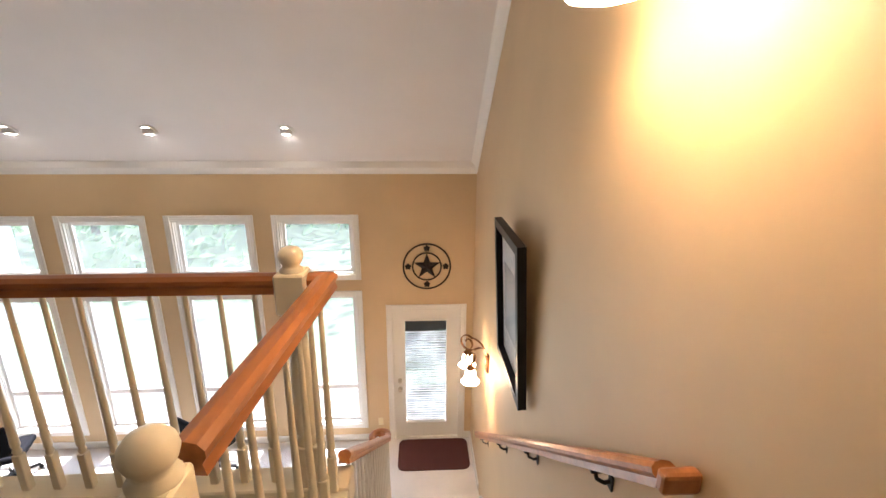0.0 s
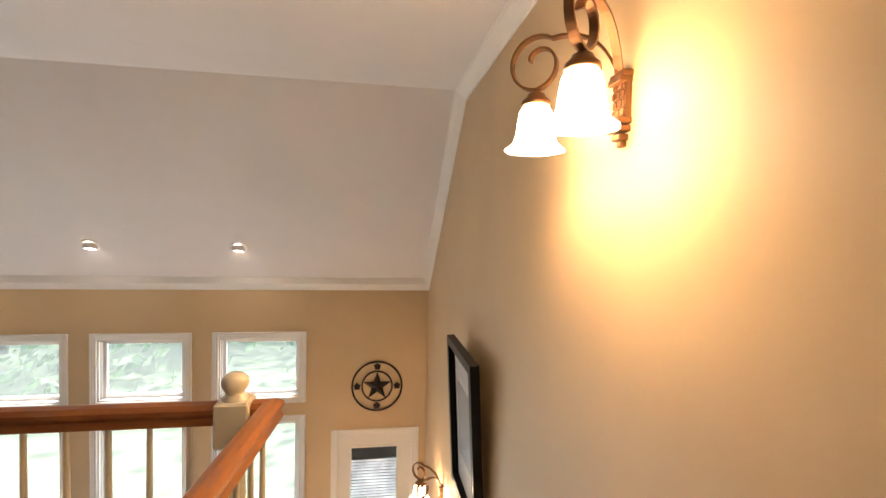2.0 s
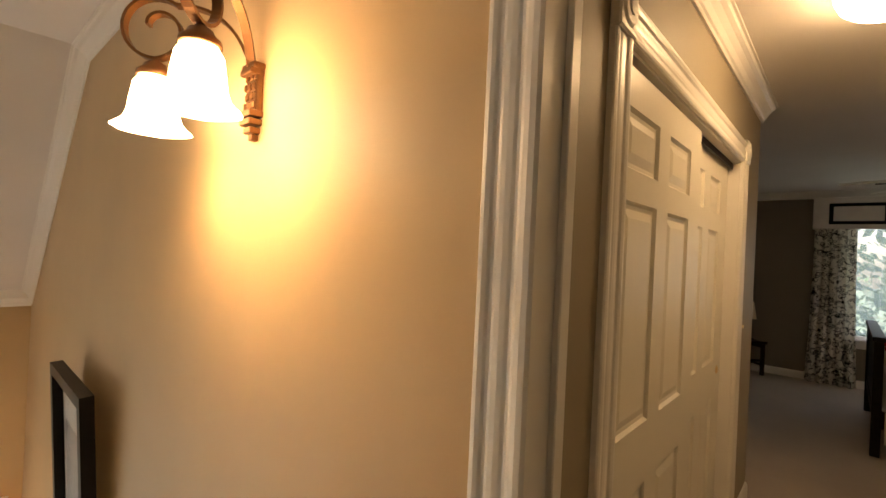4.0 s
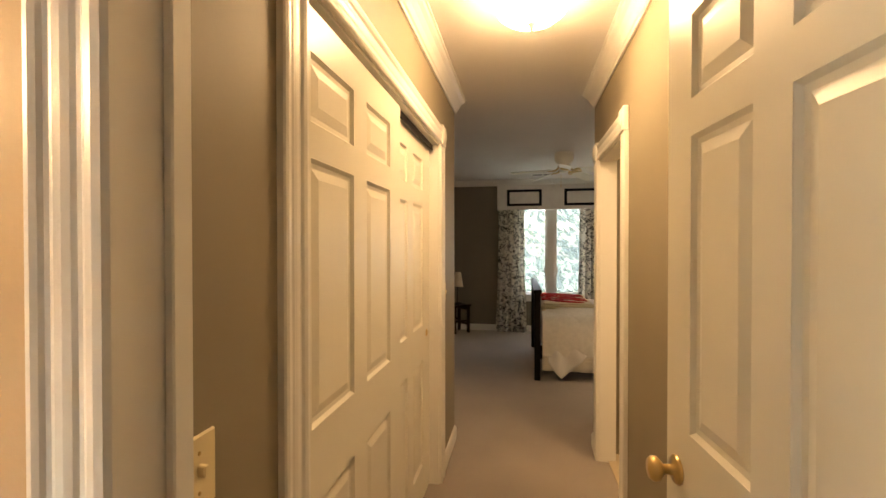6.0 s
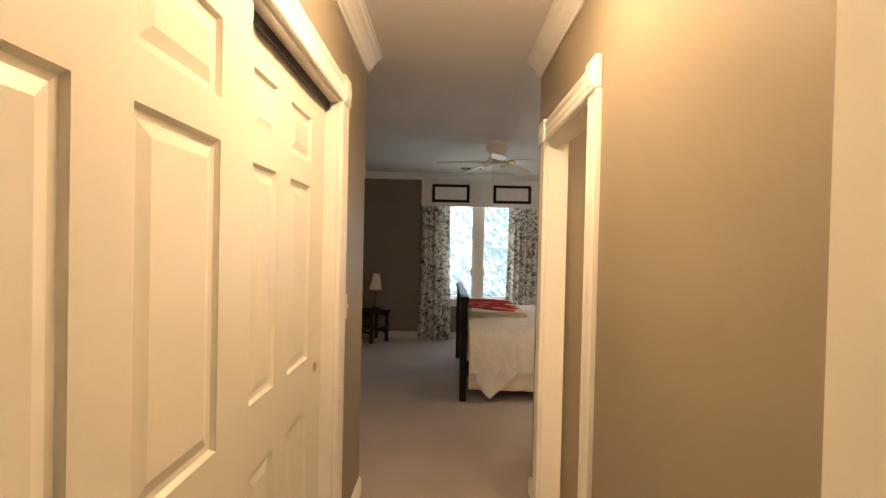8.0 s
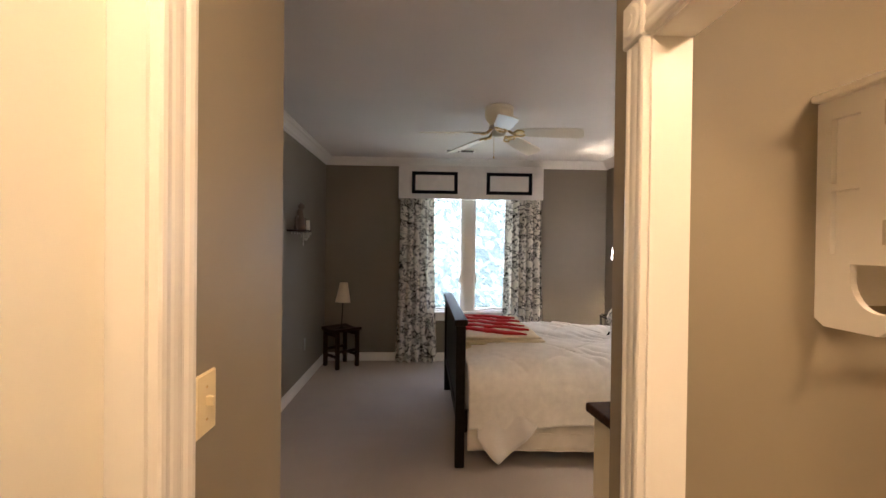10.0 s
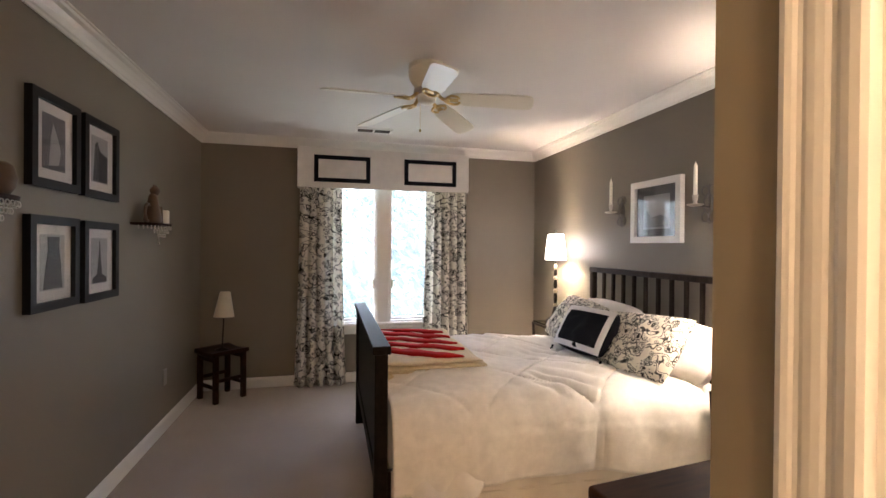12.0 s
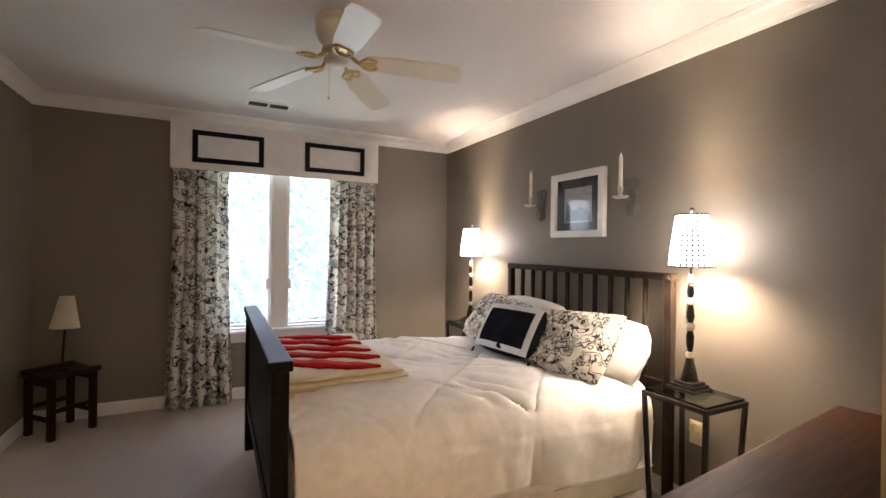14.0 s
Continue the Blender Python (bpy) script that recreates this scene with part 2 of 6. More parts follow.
M_LEAF = leafy("leaves", (0.075, 0.12, 0.085))
M_LEAF2 = leafy("pale_leaves", (0.24, 0.36, 0.21))
M_SLAT = leafy("grey_blind_slat", (0.66, 0.70, 0.75))
M_DARKSTRIP = cloth("dark_grey_reflection", (0.06, 0.075, 0.09), 300, 8, 0.2)
M_BARK = paint("bark", (0.22, 0.19, 0.16), 0.9, 12, 0.4, 0.6)
M_SIDING = paint("white_siding", (0.70, 0.70, 0.68), 0.6, 30, 0.05)
M_DECK = wood("weathered_deck", (0.12, 0.11, 0.095), (0.20, 0.185, 0.16), (20, 2, 20), 0.8)


def glass(name, col=(1, 1, 1), rough=0.0):
    m, nt, b = nodes(name, col, rough)
    b.inputs["Transmission Weight"].default_value = 1.0
    b.inputs["IOR"].default_value = 1.45
    return m


def pane_glass(name="window_glass", haze=0.0):
    """Clear glass; the optional share mixes in a pale translucent haze that imitates glare."""
    m = bpy.data.materials.new(name)
    m.use_nodes = True
    nt = m.node_tree
    out = nt.nodes["Material Output"]
    tr, gl, mix = (nt.nodes.new(k) for k in ("ShaderNodeBsdfTransparent", "ShaderNodeBsdfGlossy", "ShaderNodeMixShader"))
    gl.inputs["Roughness"].default_value = 0.02
    mix.inputs[0].default_value = 0.05
    nt.links.new(tr.outputs[0], mix.inputs[1])
    nt.links.new(gl.outputs[0], mix.inputs[2])
    nt.links.new(mix.outputs[0], out.inputs[0])
    if haze:
        tl, both = nt.nodes.new("ShaderNodeBsdfTranslucent"), nt.nodes.new("ShaderNodeMixShader")
        tl.inputs[0].default_value = (0.80, 0.82, 0.80, 1)
        both.inputs[0].default_value = haze
        nt.links.new(mix.outputs[0], both.inputs[1])
        nt.links.new(tl.outputs[0], both.inputs[2])
        nt.links.new(both.outputs[0], out.inputs[0])
    return m


def window_haze():
    """Added haze sheet: mostly see-through, partly catching the daylight to imitate window glare."""
    m = bpy.data.materials.new("haze_sheet")
    m.use_nodes = True
    nt = m.node_tree
    tr, tl, mix = (nt.nodes.new(k) for k in ("ShaderNodeBsdfTransparent", "ShaderNodeBsdfTranslucent", "ShaderNodeMixShader"))
    tl.inputs[0].default_value = (0.62, 0.80, 0.88, 1)
    mix.inputs[0].default_value = 0.065
    nt.links.new(tr.outputs[0], mix.inputs[1])
    nt.links.new(tl.outputs[0], mix.inputs[2])
    nt.links.new(mix.outputs[0], nt.nodes["Material Output"].inputs[0])
    return m


M_PANE = pane_glass()
# pane glass with a little daylight glare mixed into it
M_HAZE_GLASS = pane_glass("hazy_window_glass", 0.04)
M_HAZE_SHEET = window_haze()
M_GLASS_TOP = glass("green_table_glass", (0.80, 0.93, 0.88))


def lampshade_print():
    """White cloth lampshade lit from inside, printed with rows of dark dots."""
    m, nt, b = nodes("dotted_lampshade", (0.8, 0.74, 0.62), 0.8)
    tc = nt.nodes.new("ShaderNodeTexCoord")
    mp = nt.nodes.new("ShaderNodeMapping")
    mp.inputs["Scale"].default_value = (24, 11, 1)
    nt.links.new(tc.outputs["UV"], mp.inputs[0])
    fr = nt.nodes.new("ShaderNodeVectorMath")
    fr.operation = "FRACTION"
    nt.links.new(mp.outputs[0], fr.inputs[0])
    dist = nt.nodes.new("ShaderNodeVectorMath")
    dist.operation = "DISTANCE"
    dist.inputs[1].default_value = (0.5, 0.5, 0)
    nt.links.new(fr.outputs[0], dist.inputs[0])
    c = ramp(nt, dist.outputs["Value"], [(0.0, (0.006, 0.005, 0.006)), (0.32, (0.002, 0.002, 0.002)), (0.38, (1, 0.93, 0.8))])
    nt.links.new(c, b.inputs["Base Color"])
    nt.links.new(c, b.inputs["Emission Color"])
    b.inputs["Emission Strength"].default_value = SHADE_E
    return m


M_DOTSHADE = lampshade_print()

# ---- mesh helpers ----
ORIGIN = {}


def bx(bm, lo, hi, bevel=0.0, seg=1):
    g = bmesh.ops.create_cube(bm, size=1)["verts"]
    for v in g:
        v.co = Vector([(lo[i] + hi[i]) / 2 + v.co[i] * abs(hi[i] - lo[i]) for i in range(3)])
    if bevel:
        es = list({e for v in g for e in v.link_edges})
        bmesh.ops.bevel(bm, geom=es, offset=bevel, segments=seg, affect="EDGES", profile=0.5)
    return bm


def box(lo, hi, bevel=0.0, seg=1):
    return bx(bmesh.new(), lo, hi, bevel, seg)


def lathe(bm, prof, seg=20, at=(0, 0, 0), uv=False):
    """Turns a profile of (radius, height) round a vertical axis at the given place."""
    rings = []
    for r, z in prof:
        rings.append([bm.verts.new((at[0] + max(r, 1e-4) * math.cos(a), at[1] + max(r, 1e-4) * math.sin(a), at[2] + z))
                      for a in (2 * math.pi * k / seg for k in range(seg))])
    lay = bm.loops.layers.uv.verify() if uv else None
    for i in range(len(rings) - 1):
        for k in range(seg):
            f = bm.faces.new((rings[i][k], rings[i][(k + 1) % seg], rings[i + 1][(k + 1) % seg], rings[i + 1][k]))
            f.smooth = True
            if uv:
                n = len(rings) - 1
                for loop, (a, c) in zip(f.loops, ((k, i), (k + 1, i), (k + 1, i + 1), (k, i + 1))):
                    loop[lay].uv = (a / seg, c / n)
    return bm


def sweep(bm, path, prof, closed=False, flat=True, up=(0, 0, 1)):
    """Carries a profile of (side, up) points along a path of places, mitred at the corners."""
    pts = [Vector(p) for p in path]
    rings = []
    n = len(pts)
    for i, p in enumerate(pts):
        a = (pts[i] - pts[i - 1]).normalized() if i or closed else None
        b = (pts[(i + 1) % n] - pts[i]).normalized() if i < n - 1 or closed else None
        d = ((a + b).normalized() if a is not None and b is not None and (a + b).length > 1e-4 else (a if a is not None else b))
        side = d.cross(Vector(up))
        if side.length < 1e-4:
            side = Vector((1, 0, 0))
        side.normalize()
        top = side.cross(d).normalized()
        k = 1 / max(0.3, d.dot(b if b is not None else a))
        rings.append([bm.verts.new(p + side * (s * k) + top * u) for s, u in prof])
    m = len(prof)
    loops = n if closed else n - 1
    for i in range(loops):
        for k in range(m):
            f = bm.faces.new((rings[i][k], rings[i][(k + 1) % m], rings[(i + 1) % n][(k + 1) % m], rings[(i + 1) % n][k]))
            f.smooth = not flat
    if not closed:
        bm.faces.new(rings[0])
        bm.faces.new(rings[-1][::-1])
    bmesh.ops.recalc_face_normals(bm, faces=bm.faces)
    return bm


def tube(bm, path, r, seg=8, closed=False, up=(0, 0, 1)):
    prof = [(r * math.cos(2 * math.pi * k / seg), r * math.sin(2 * math.pi * k / seg)) for k in range(seg)]
    return sweep(bm, path, prof, closed, False, up)


def rod(bm, a, b, r, seg=10):
    d = (Vector(b) - Vector(a)).normalized()
    return tube(bm, [a, b], r, seg, False, (1, 0, 0) if abs(d.z) > 0.7 else (0, 0, 1))


def thing(name, at, label, category, group=""):
    ob = new(name)
    ob.location = at
    ob.empty_display_size = 0.1
    ORIGIN[ob.name] = Vector(at)
    return tagged(ob, label, category, group)


def part(name, bm, mat, parent=None, label="", local=False):
    """Links a bmesh as one mesh object under a thing or a part; its places are the world's unless local."""
    me = bpy.data.meshes.new(name)
    base = ORIGIN.get(parent.name, Vector()) if parent else Vector()
    if parent and not local:
        bmesh.ops.translate(bm, verts=bm.verts, vec=-base)
    bm.to_mesh(me)
    bm.free()
    me.materials.append(mat)
    ob = new(name, me)
    if parent:
        ob.parent = parent
        ORIGIN[ob.name] = base
    if label:
        tagged(ob, label)
    return ob


def structure(name, bm, mat, label="", category=""):
    ob = part(name, bm, mat)
    return tagged(ob, label, category, "", "structure")


def single(name, bm, mat, label, category, group=""):
    return tagged(part(name, bm, mat), label, category, group)


def smooth(ob, angle=40):
    for p in ob.data.polygons:
        p.use_smooth = True
    return ob

# ---- the setting ----
YF = 5.70            # far wall of the two-storey room
LOW = -3.09          # its floor
CE = 2.46            # ceiling of hall and bedroom
HL, HR = 0.49, -0.49     # hall walls
XL, XR = 2.85, 2.893     # where the hall's walls end
HX = 0.085                # hall side of its entrance wall
XE, YL, YH = 7.04, 1.28, -2.165   # bedroom: window wall, picture wall, headboard wall


def wall_grid(plane, a, b, u0, u1, z0, z1, holes=(), bm=None):
    """A wall between a and b in depth, from u0 to u1 along, with rectangular holes (u, u, z, z)."""
    bm = bm or bmesh.new()
    us = sorted({u0, u1, *[h[0] for h in holes], *[h[1] for h in holes]})
    zs = sorted({z0, z1, *[h[2] for h in holes], *[h[3] for h in holes]})
    for i in range(len(us) - 1):
        for j in range(len(zs) - 1):
            cu, cz = (us[i] + us[i + 1]) / 2, (zs[j] + zs[j + 1]) / 2
            if any(h[0] < cu < h[1] and h[2] < cz < h[3] for h in holes):
                continue
            if plane == "x":
                bx(bm, (a, us[i], zs[j]), (b, us[i + 1], zs[j + 1]))
            else:
                bx(bm, (us[i], a, zs[j]), (us[i + 1], b, zs[j + 1]))
    bmesh.ops.remove_doubles(bm, verts=bm.verts, dist=1e-5)
    return bm


DOOR_OPEN = (-0.445, 0.398, 0.0, 2.045)
structure("wall_east", wall_grid("x", 0, 0.06, -3, YF, LOW, 2.62, [DOOR_OPEN]), M_BEIGE, "beige painted plaster wall beside the stairs", "wall")
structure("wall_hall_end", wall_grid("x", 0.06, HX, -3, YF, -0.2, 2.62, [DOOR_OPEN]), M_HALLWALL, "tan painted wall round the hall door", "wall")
COLS = [(-2.56 - 1.30 * k, -1.48 - 1.30 * k) for k in range(5)]
GDOOR = (-1.09, -0.18, LOW, -1.05)
holes = [GDOOR]
for l, r in COLS:
    holes += [(l + 0.075, r - 0.075, -0.525, 0.19), (l + 0.075, r - 0.075, -2.80, -0.83)]
structure("wall_north", wall_grid("y", YF, YF + 0.15, -8.6, 0.0, LOW, 1.1, holes), M_BEIGE, "beige wall with two rows of tall windows", "wall")
structure("wall_west", wall_grid("x", -8.7, -8.6, -3, YF + 0.15, LOW, 2.62), M_BEIGE, "plain beige wall", "wall")
structure("wall_south", wall_grid("y", -3.1, -3.0, -8.7, 0.0, LOW, 2.62), M_BEIGE, "plain beige wall", "wall")


def prism_x(prof, x0, x1):
    bm = bmesh.new()
    a = [bm.verts.new((x0, y, z)) for y, z in prof]
    b = [bm.verts.new((x1, y, z)) for y, z in prof]
    bm.faces.new(a)
    bm.faces.new(b[::-1])
    for i in range(len(prof)):
        j = (i + 1) % len(prof)
        bm.faces.new((a[j], a[i], b[i], b[j]))
    bmesh.ops.recalc_face_normals(bm, faces=bm.faces)
    return bm


SL = (2.62 - 0.86) / (YF - 3.62)
structure("ceiling_great_room", prism_x([(-3.1, 2.62), (3.62, 2.62), (YF, 0.86), (YF + 0.15, 0.86), (YF + 0.15, 1.2), (3.7, 2.85), (-3.1, 2.85)], -8.7, 0.06),
          M_CEIL, "white ceiling that slopes down to the windows", "ceiling")
structure("floor_lower", box((-8.7, -3, LOW - 0.15), (0.0, YF, LOW)), M_CARPET_LOW, "pale carpet of the lower room", "floor")
STX, STY = -1.04, 0.66
structure("floor_landing", wall_grid("y", -3, STY, -8.7, 0.0, -0.28, 0.0), M_CARPET, "beige carpet of the landing", "floor")
structure("floor_balcony", box((-8.7, STY, -0.28), (STX, 1.60, 0.0)), M_CARPET, "beige carpet of the balcony", "floor")
structure("floor_hall", box((0.0, -3.0, -0.28), (XE, 1.4, 0.0)), M_CARPET, "beige carpet of hall and bedroom", "floor")
structure("floor_bathroom", box((0.6, -2.7, 0.004), (XR - 0.12, HR - 0.06, 0.012)), M_TILE, "pale yellow bathroom floor", "floor")

# hall and bedroom
CLO = (0.55, 2.226, 0.0, 2.01)
BATH = (1.975, 2.68, 0.0, 1.965)
WIN = (-0.98, 0.06, 0.60, 2.10)
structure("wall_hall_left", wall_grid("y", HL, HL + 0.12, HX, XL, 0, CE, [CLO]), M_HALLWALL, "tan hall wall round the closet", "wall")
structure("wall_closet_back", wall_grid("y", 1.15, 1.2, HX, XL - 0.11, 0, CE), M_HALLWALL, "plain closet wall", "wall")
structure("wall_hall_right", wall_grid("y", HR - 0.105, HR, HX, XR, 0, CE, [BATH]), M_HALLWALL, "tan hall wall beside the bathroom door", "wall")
structure("wall_bedroom_entry", wall_grid("x", XL - 0.11, XL, HL + 0.12, YL, 0, CE), M_TAUPE, "taupe wall beside the hall's end", "wall")
structure("wall_bedroom_west", wall_grid("x", XR - 0.06, XR, YH, HR - 0.105, 0, CE), M_TAUPE, "taupe wall behind the dresser", "wall")
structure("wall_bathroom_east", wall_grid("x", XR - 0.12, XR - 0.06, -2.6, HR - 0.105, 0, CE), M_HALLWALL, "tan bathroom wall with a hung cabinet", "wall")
structure("wall_bedroom_left", wall_grid("y", YL, YL + 0.12, XL - 0.11, XE + 0.15, 0, CE), M_TAUPE, "taupe wall with four framed photographs", "wall")
structure("wall_bedroom_head", wall_grid("y", YH - 0.12, YH, XR - 0.12, XE + 0.15, 0, CE), M_TAUPE, "taupe wall behind the headboard", "wall")
structure("wall_bedroom_window", wall_grid("x", XE, XE + 0.15, YH, YL, 0, CE, [WIN]), M_TAUPE, "taupe wall round the bedroom window", "wall")
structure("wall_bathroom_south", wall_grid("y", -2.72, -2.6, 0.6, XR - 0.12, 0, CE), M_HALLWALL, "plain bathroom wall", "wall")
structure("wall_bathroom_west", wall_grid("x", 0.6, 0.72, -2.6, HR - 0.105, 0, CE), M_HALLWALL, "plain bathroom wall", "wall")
structure("ceiling_hall", box((HX, -3.0, CE), (XE + 0.15, 1.5, CE + 0.12)), M_CEIL, "flat white ceiling of hall and bedroom", "ceiling")

CROWN = [(0, -0.092), (0.010, -0.092), (0.014, -0.080), (0.022, -0.074), (0.034, -0.052), (0.052, -0.030), (0.068, -0.020), (0.074, -0.010), (0.084, -0.008), (0.084, 0), (0, 0)]
BASE = [(0, 0), (0.014, 0), (0.014, 0.078), (0.009, 0.092), (0.004, 0.10), (0, 0.10)]


def molding(name, path, prof, label):
    return structure(name, sweep(bmesh.new(), path, prof), M_TRIM, label, "trim")


molding("trim_crown_hall_left", [(HX, HL, CE), (XL + 0.02, HL, CE)], CROWN, "white crown moulding of the hall")
molding("trim_crown_hall_right", [(XR + 0.0, HR, CE), (HX, HR, CE)], CROWN, "white crown moulding of the hall")
molding("trim_crown_bedroom", [(XL, YL, CE), (XE, YL, CE), (XE, YH, CE), (XR, YH, CE)], CROWN, "white crown moulding round the bedroom")
molding("trim_crown_windows", [(-8.6, YF, 0.862), (0, YF, 0.862)], CROWN[:-2] + [(0.084, 0.071), (0, 0.0)], "white crown moulding above the windows")
molding("trim_crown_slope", [(0, YF, 0.862), (0, 3.62, 2.62), (0, -3, 2.62)], [(s, u) for s, u in CROWN], "white crown moulding up the sloping ceiling")
molding("baseboard_bedroom", [(XL, YL, 0), (XE, YL, 0), (XE, YH, 0), (XR, YH, 0)], BASE, "white baseboard round the bedroom")
molding("baseboard_hall_left", [(2.33, HL, 0), (XL, HL, 0), (XL, YL, 0)], BASE, "white baseboard at the hall's end")
molding("baseboard_hall_near", [(HX + 0.02, HL, 0), (0.445, HL, 0)], BASE, "white baseboard beside the closet")
molding("baseboard_hall_right", [(XR, YH, 0), (XR, HR, 0), (2.787, HR, 0)], BASE, "white baseboard at the bedroom corner")
molding("baseboard_hall_door", [(1.867, HR, 0), (HX, HR, 0)], BASE, "white baseboard behind the open door")
molding("baseboard_lower", [(-0.13, YF, LOW), (0, YF, LOW), (0, 4.7, LOW)], BASE, "white baseboard by the glazed door")
molding("baseboard_windows", [(-8.6, YF, LOW), (-1.25, YF, LOW)], BASE, "white baseboard under the windows")

CASE = [(0, 0), (0, 0.014), (0.004, 0.018), (0.012, 0.020), (0.020, 0.0185), (0.025, 0.016), (0.031, 0.0155), (0.037, 0.0172), (0.047, 0.018), (0.057, 0.0172),
        (0.063, 0.0155), (0.069, 0.016), (0.076, 0.020), (0.086, 0.0225), (0.096, 0.022), (0.102, 0.018), (0.102, 0)]
FACE = {"-y": (1, Vector((0, -1, 0))), "+y": (-1, Vector((0, 1, 0))), "-x": (-1, Vector((-1, 0, 0))), "+x": (1, Vector((1, 0, 0)))}


def casing(parent, face, wall, u0, u1, z0, z1, blocks=False, mat=None, w=0.102, head=True, foot=False):
    """Fluted casing round an opening u0..u1, z0..z1 in a wall that faces one way; blocks: square rosettes at the head's corners."""
    mat = mat or M_TRIM
    sgn, n = FACE[face]
    k = w / 0.102
    prof = [(s * k, u) for s, u in CASE]

    def place(u, z):
        return (u, wall, z) if "y" in face else (wall, u, z)
    top = z1 if (blocks or not head) else z1 + w
    for lo, flip in ((u0 - w, False), (u1, True)):
        start = lo if sgn > 0 else lo + w
        part("casing_side", sweep(bmesh.new(), [place(start, z0 - (w if foot else 0)), place(start, top)], prof, False, True, n), mat, parent)
    d = 1 if sgn < 0 else -1
    ends = (u0 - (0 if blocks else 0.0), u1 + (0 if blocks else 0.0))
    a, b = (ends if d > 0 else ends[::-1])
    if head:
        part("casing_head", sweep(bmesh.new(), [place(a, z1), place(b, z1)], prof, False, True, n), mat, parent)
    if foot:
        part("casing_sill", sweep(bmesh.new(), [place(a, z0 - w), place(b, z0 - w)], prof, False, True, n), mat, parent)
    if blocks:
        for u in (u0 - w - 0.004, u1 - 0.004):
            lo, hi = Vector(place(u, z1 - 0.004)), Vector(place(u + w + 0.008, z1 + w + 0.012))
            hi += n * 0.028
            bm = box([min(lo[i], hi[i]) for i in range(3)], [max(lo[i], hi[i]) for i in range(3)], 0.005)
            c = Vector(place(u + w / 2 + 0.004, z1 + w / 2 + 0.004)) + n * 0.028
            t1 = Vector((0, 0, 1))
            t2 = n.cross(t1)
            for r, h in ((0.038, 0.006), (0.018, 0.009)):
                ring = [c + (t1 * math.cos(q) + t2 * math.sin(q)) * r for q in (math.tau * i / 16 for i in range(16))]
                vs = [bm.verts.new(p + n * h) for p in ring]
                ws = [bm.verts.new(p + (p - c) * 0.2) for p in ring]
                bm.faces.new(vs)
                for i in range(16):
                    bm.faces.new((vs[i], vs[(i + 1) % 16], ws[(i + 1) % 16], ws[i]))
            part("corner_block", bm, mat, parent)


def frame_thing(name, at, label, category):
    return tagged(thing(name, at, label, category), "", "", "", "structure")


# the hall's entrance: jamb and casings
entry = frame_thing("door_frame_entry", (0.06, 0, 0), "white moulded door frame between landing and hall", "door frame")
casing(entry, "-x", 0.0, -0.435, 0.388, 0, 2.035)
part("hall_casing_head", box((HX, -0.435, 2.035), (HX + 0.018, 0.46, 2.12), 0.004), M_TRIM, entry)
bm = box((0.0, 0.388, 0), (HX, 0.398, 2.035))
bx(bm, (0.0, -0.445, 0), (HX, -0.435, 2.035))
bx(bm, (0.0, -0.445, 2.035), (HX, 0.398, 2.045))
bx(bm, (0.045, 0.376, 0), (0.075, 0.388, 2.035), 0.002)
part("jamb", bm, M_TRIM, entry)

bath = frame_thing("door_frame_bathroom", (2.35, HR, 0), "white moulded frame of the bathroom doorway", "door frame")
casing(bath, "+y", HR, 1.975, 2.68, 0, 1.965, True)
bm = box((1.975, HR - 0.105, 0), (1.985, HR, 1.955))
bx(bm, (2.67, HR - 0.105, 0), (2.68, HR, 1.955))
bx(bm, (1.975, HR - 0.105, 1.955), (2.68, HR, 1.965))
part("jamb", bm, M_TRIM, bath)

closet = frame_thing("door_frame_closet", (1.43, HL, 0), "white moulded closet frame with carved corner blocks", "door frame")
casing(closet, "-y", HL, 0.55, 2.226, 0, 2.01, True)
bm = box((0.55, HL, 0), (0.56, HL + 0.12, 2.0))
bx(bm, (2.216, HL, 0), (2.226, HL + 0.12, 2.0))
bx(bm, (0.55, HL, 2.0), (2.226, HL + 0.12, 2.01))
part("jamb", bm, M_TRIM, closet)
bm = box((0.56, HL + 0.035, 1.97), (2.216, HL + 0.042, 2.0))
bx(bm, (0.56, HL + 0.085, 1.96), (2.216, HL + 0.092, 2.0))
part("sliding_track", bm, M_IRON, closet, "dark metal sliding track")


# six-panel doors
def six_panel(parent, width, height, cols, rows, thick=0.036, mat=None):
    """Stiles, rails and six raised panels in the parent's own axes: x along, z up, y through."""
    mat = mat or M_DOOR
    bm = wall_grid("y", 0, thick, 0, width, 0.012, height, [(c0, c1, r0, r1) for c0, c1 in cols for r0, r1 in rows])
    bmesh.ops.remove_doubles(bm, verts=bm.verts, dist=1e-5)
    part("door_leaf", bm, mat, parent, "", True)
    for c0, c1 in cols:
        for r0, r1 in rows:
            bm = bmesh.new()
            for y, s in ((0.0, 1), (thick, -1)):
                # ovolo edge, flat groove, bevel and raised field
                loops = []
                for inset, dep in ((-0.0015, 0.0), (0.008, 0.010), (0.020, 0.011), (0.046, 0.003), (0.047, 0.003)):
                    q = y + s * dep
                    loops.append([bm.verts.new(p) for p in ((c0 + inset, q, r0 + inset), (c1 - inset, q, r0 + inset), (c1 - inset, q, r1 - inset), (c0 + inset, q, r1 - inset))])
                for a, b in zip(loops, loops[1:]):
                    for i in range(4):
                        bm.faces.new((a[i], a[(i + 1) % 4], b[(i + 1) % 4], b[i]))
                bm.faces.new(loops[-1])
            bmesh.ops.recalc_face_normals(bm, faces=bm.faces)
            part("panel", bm, mat, parent, "", True)


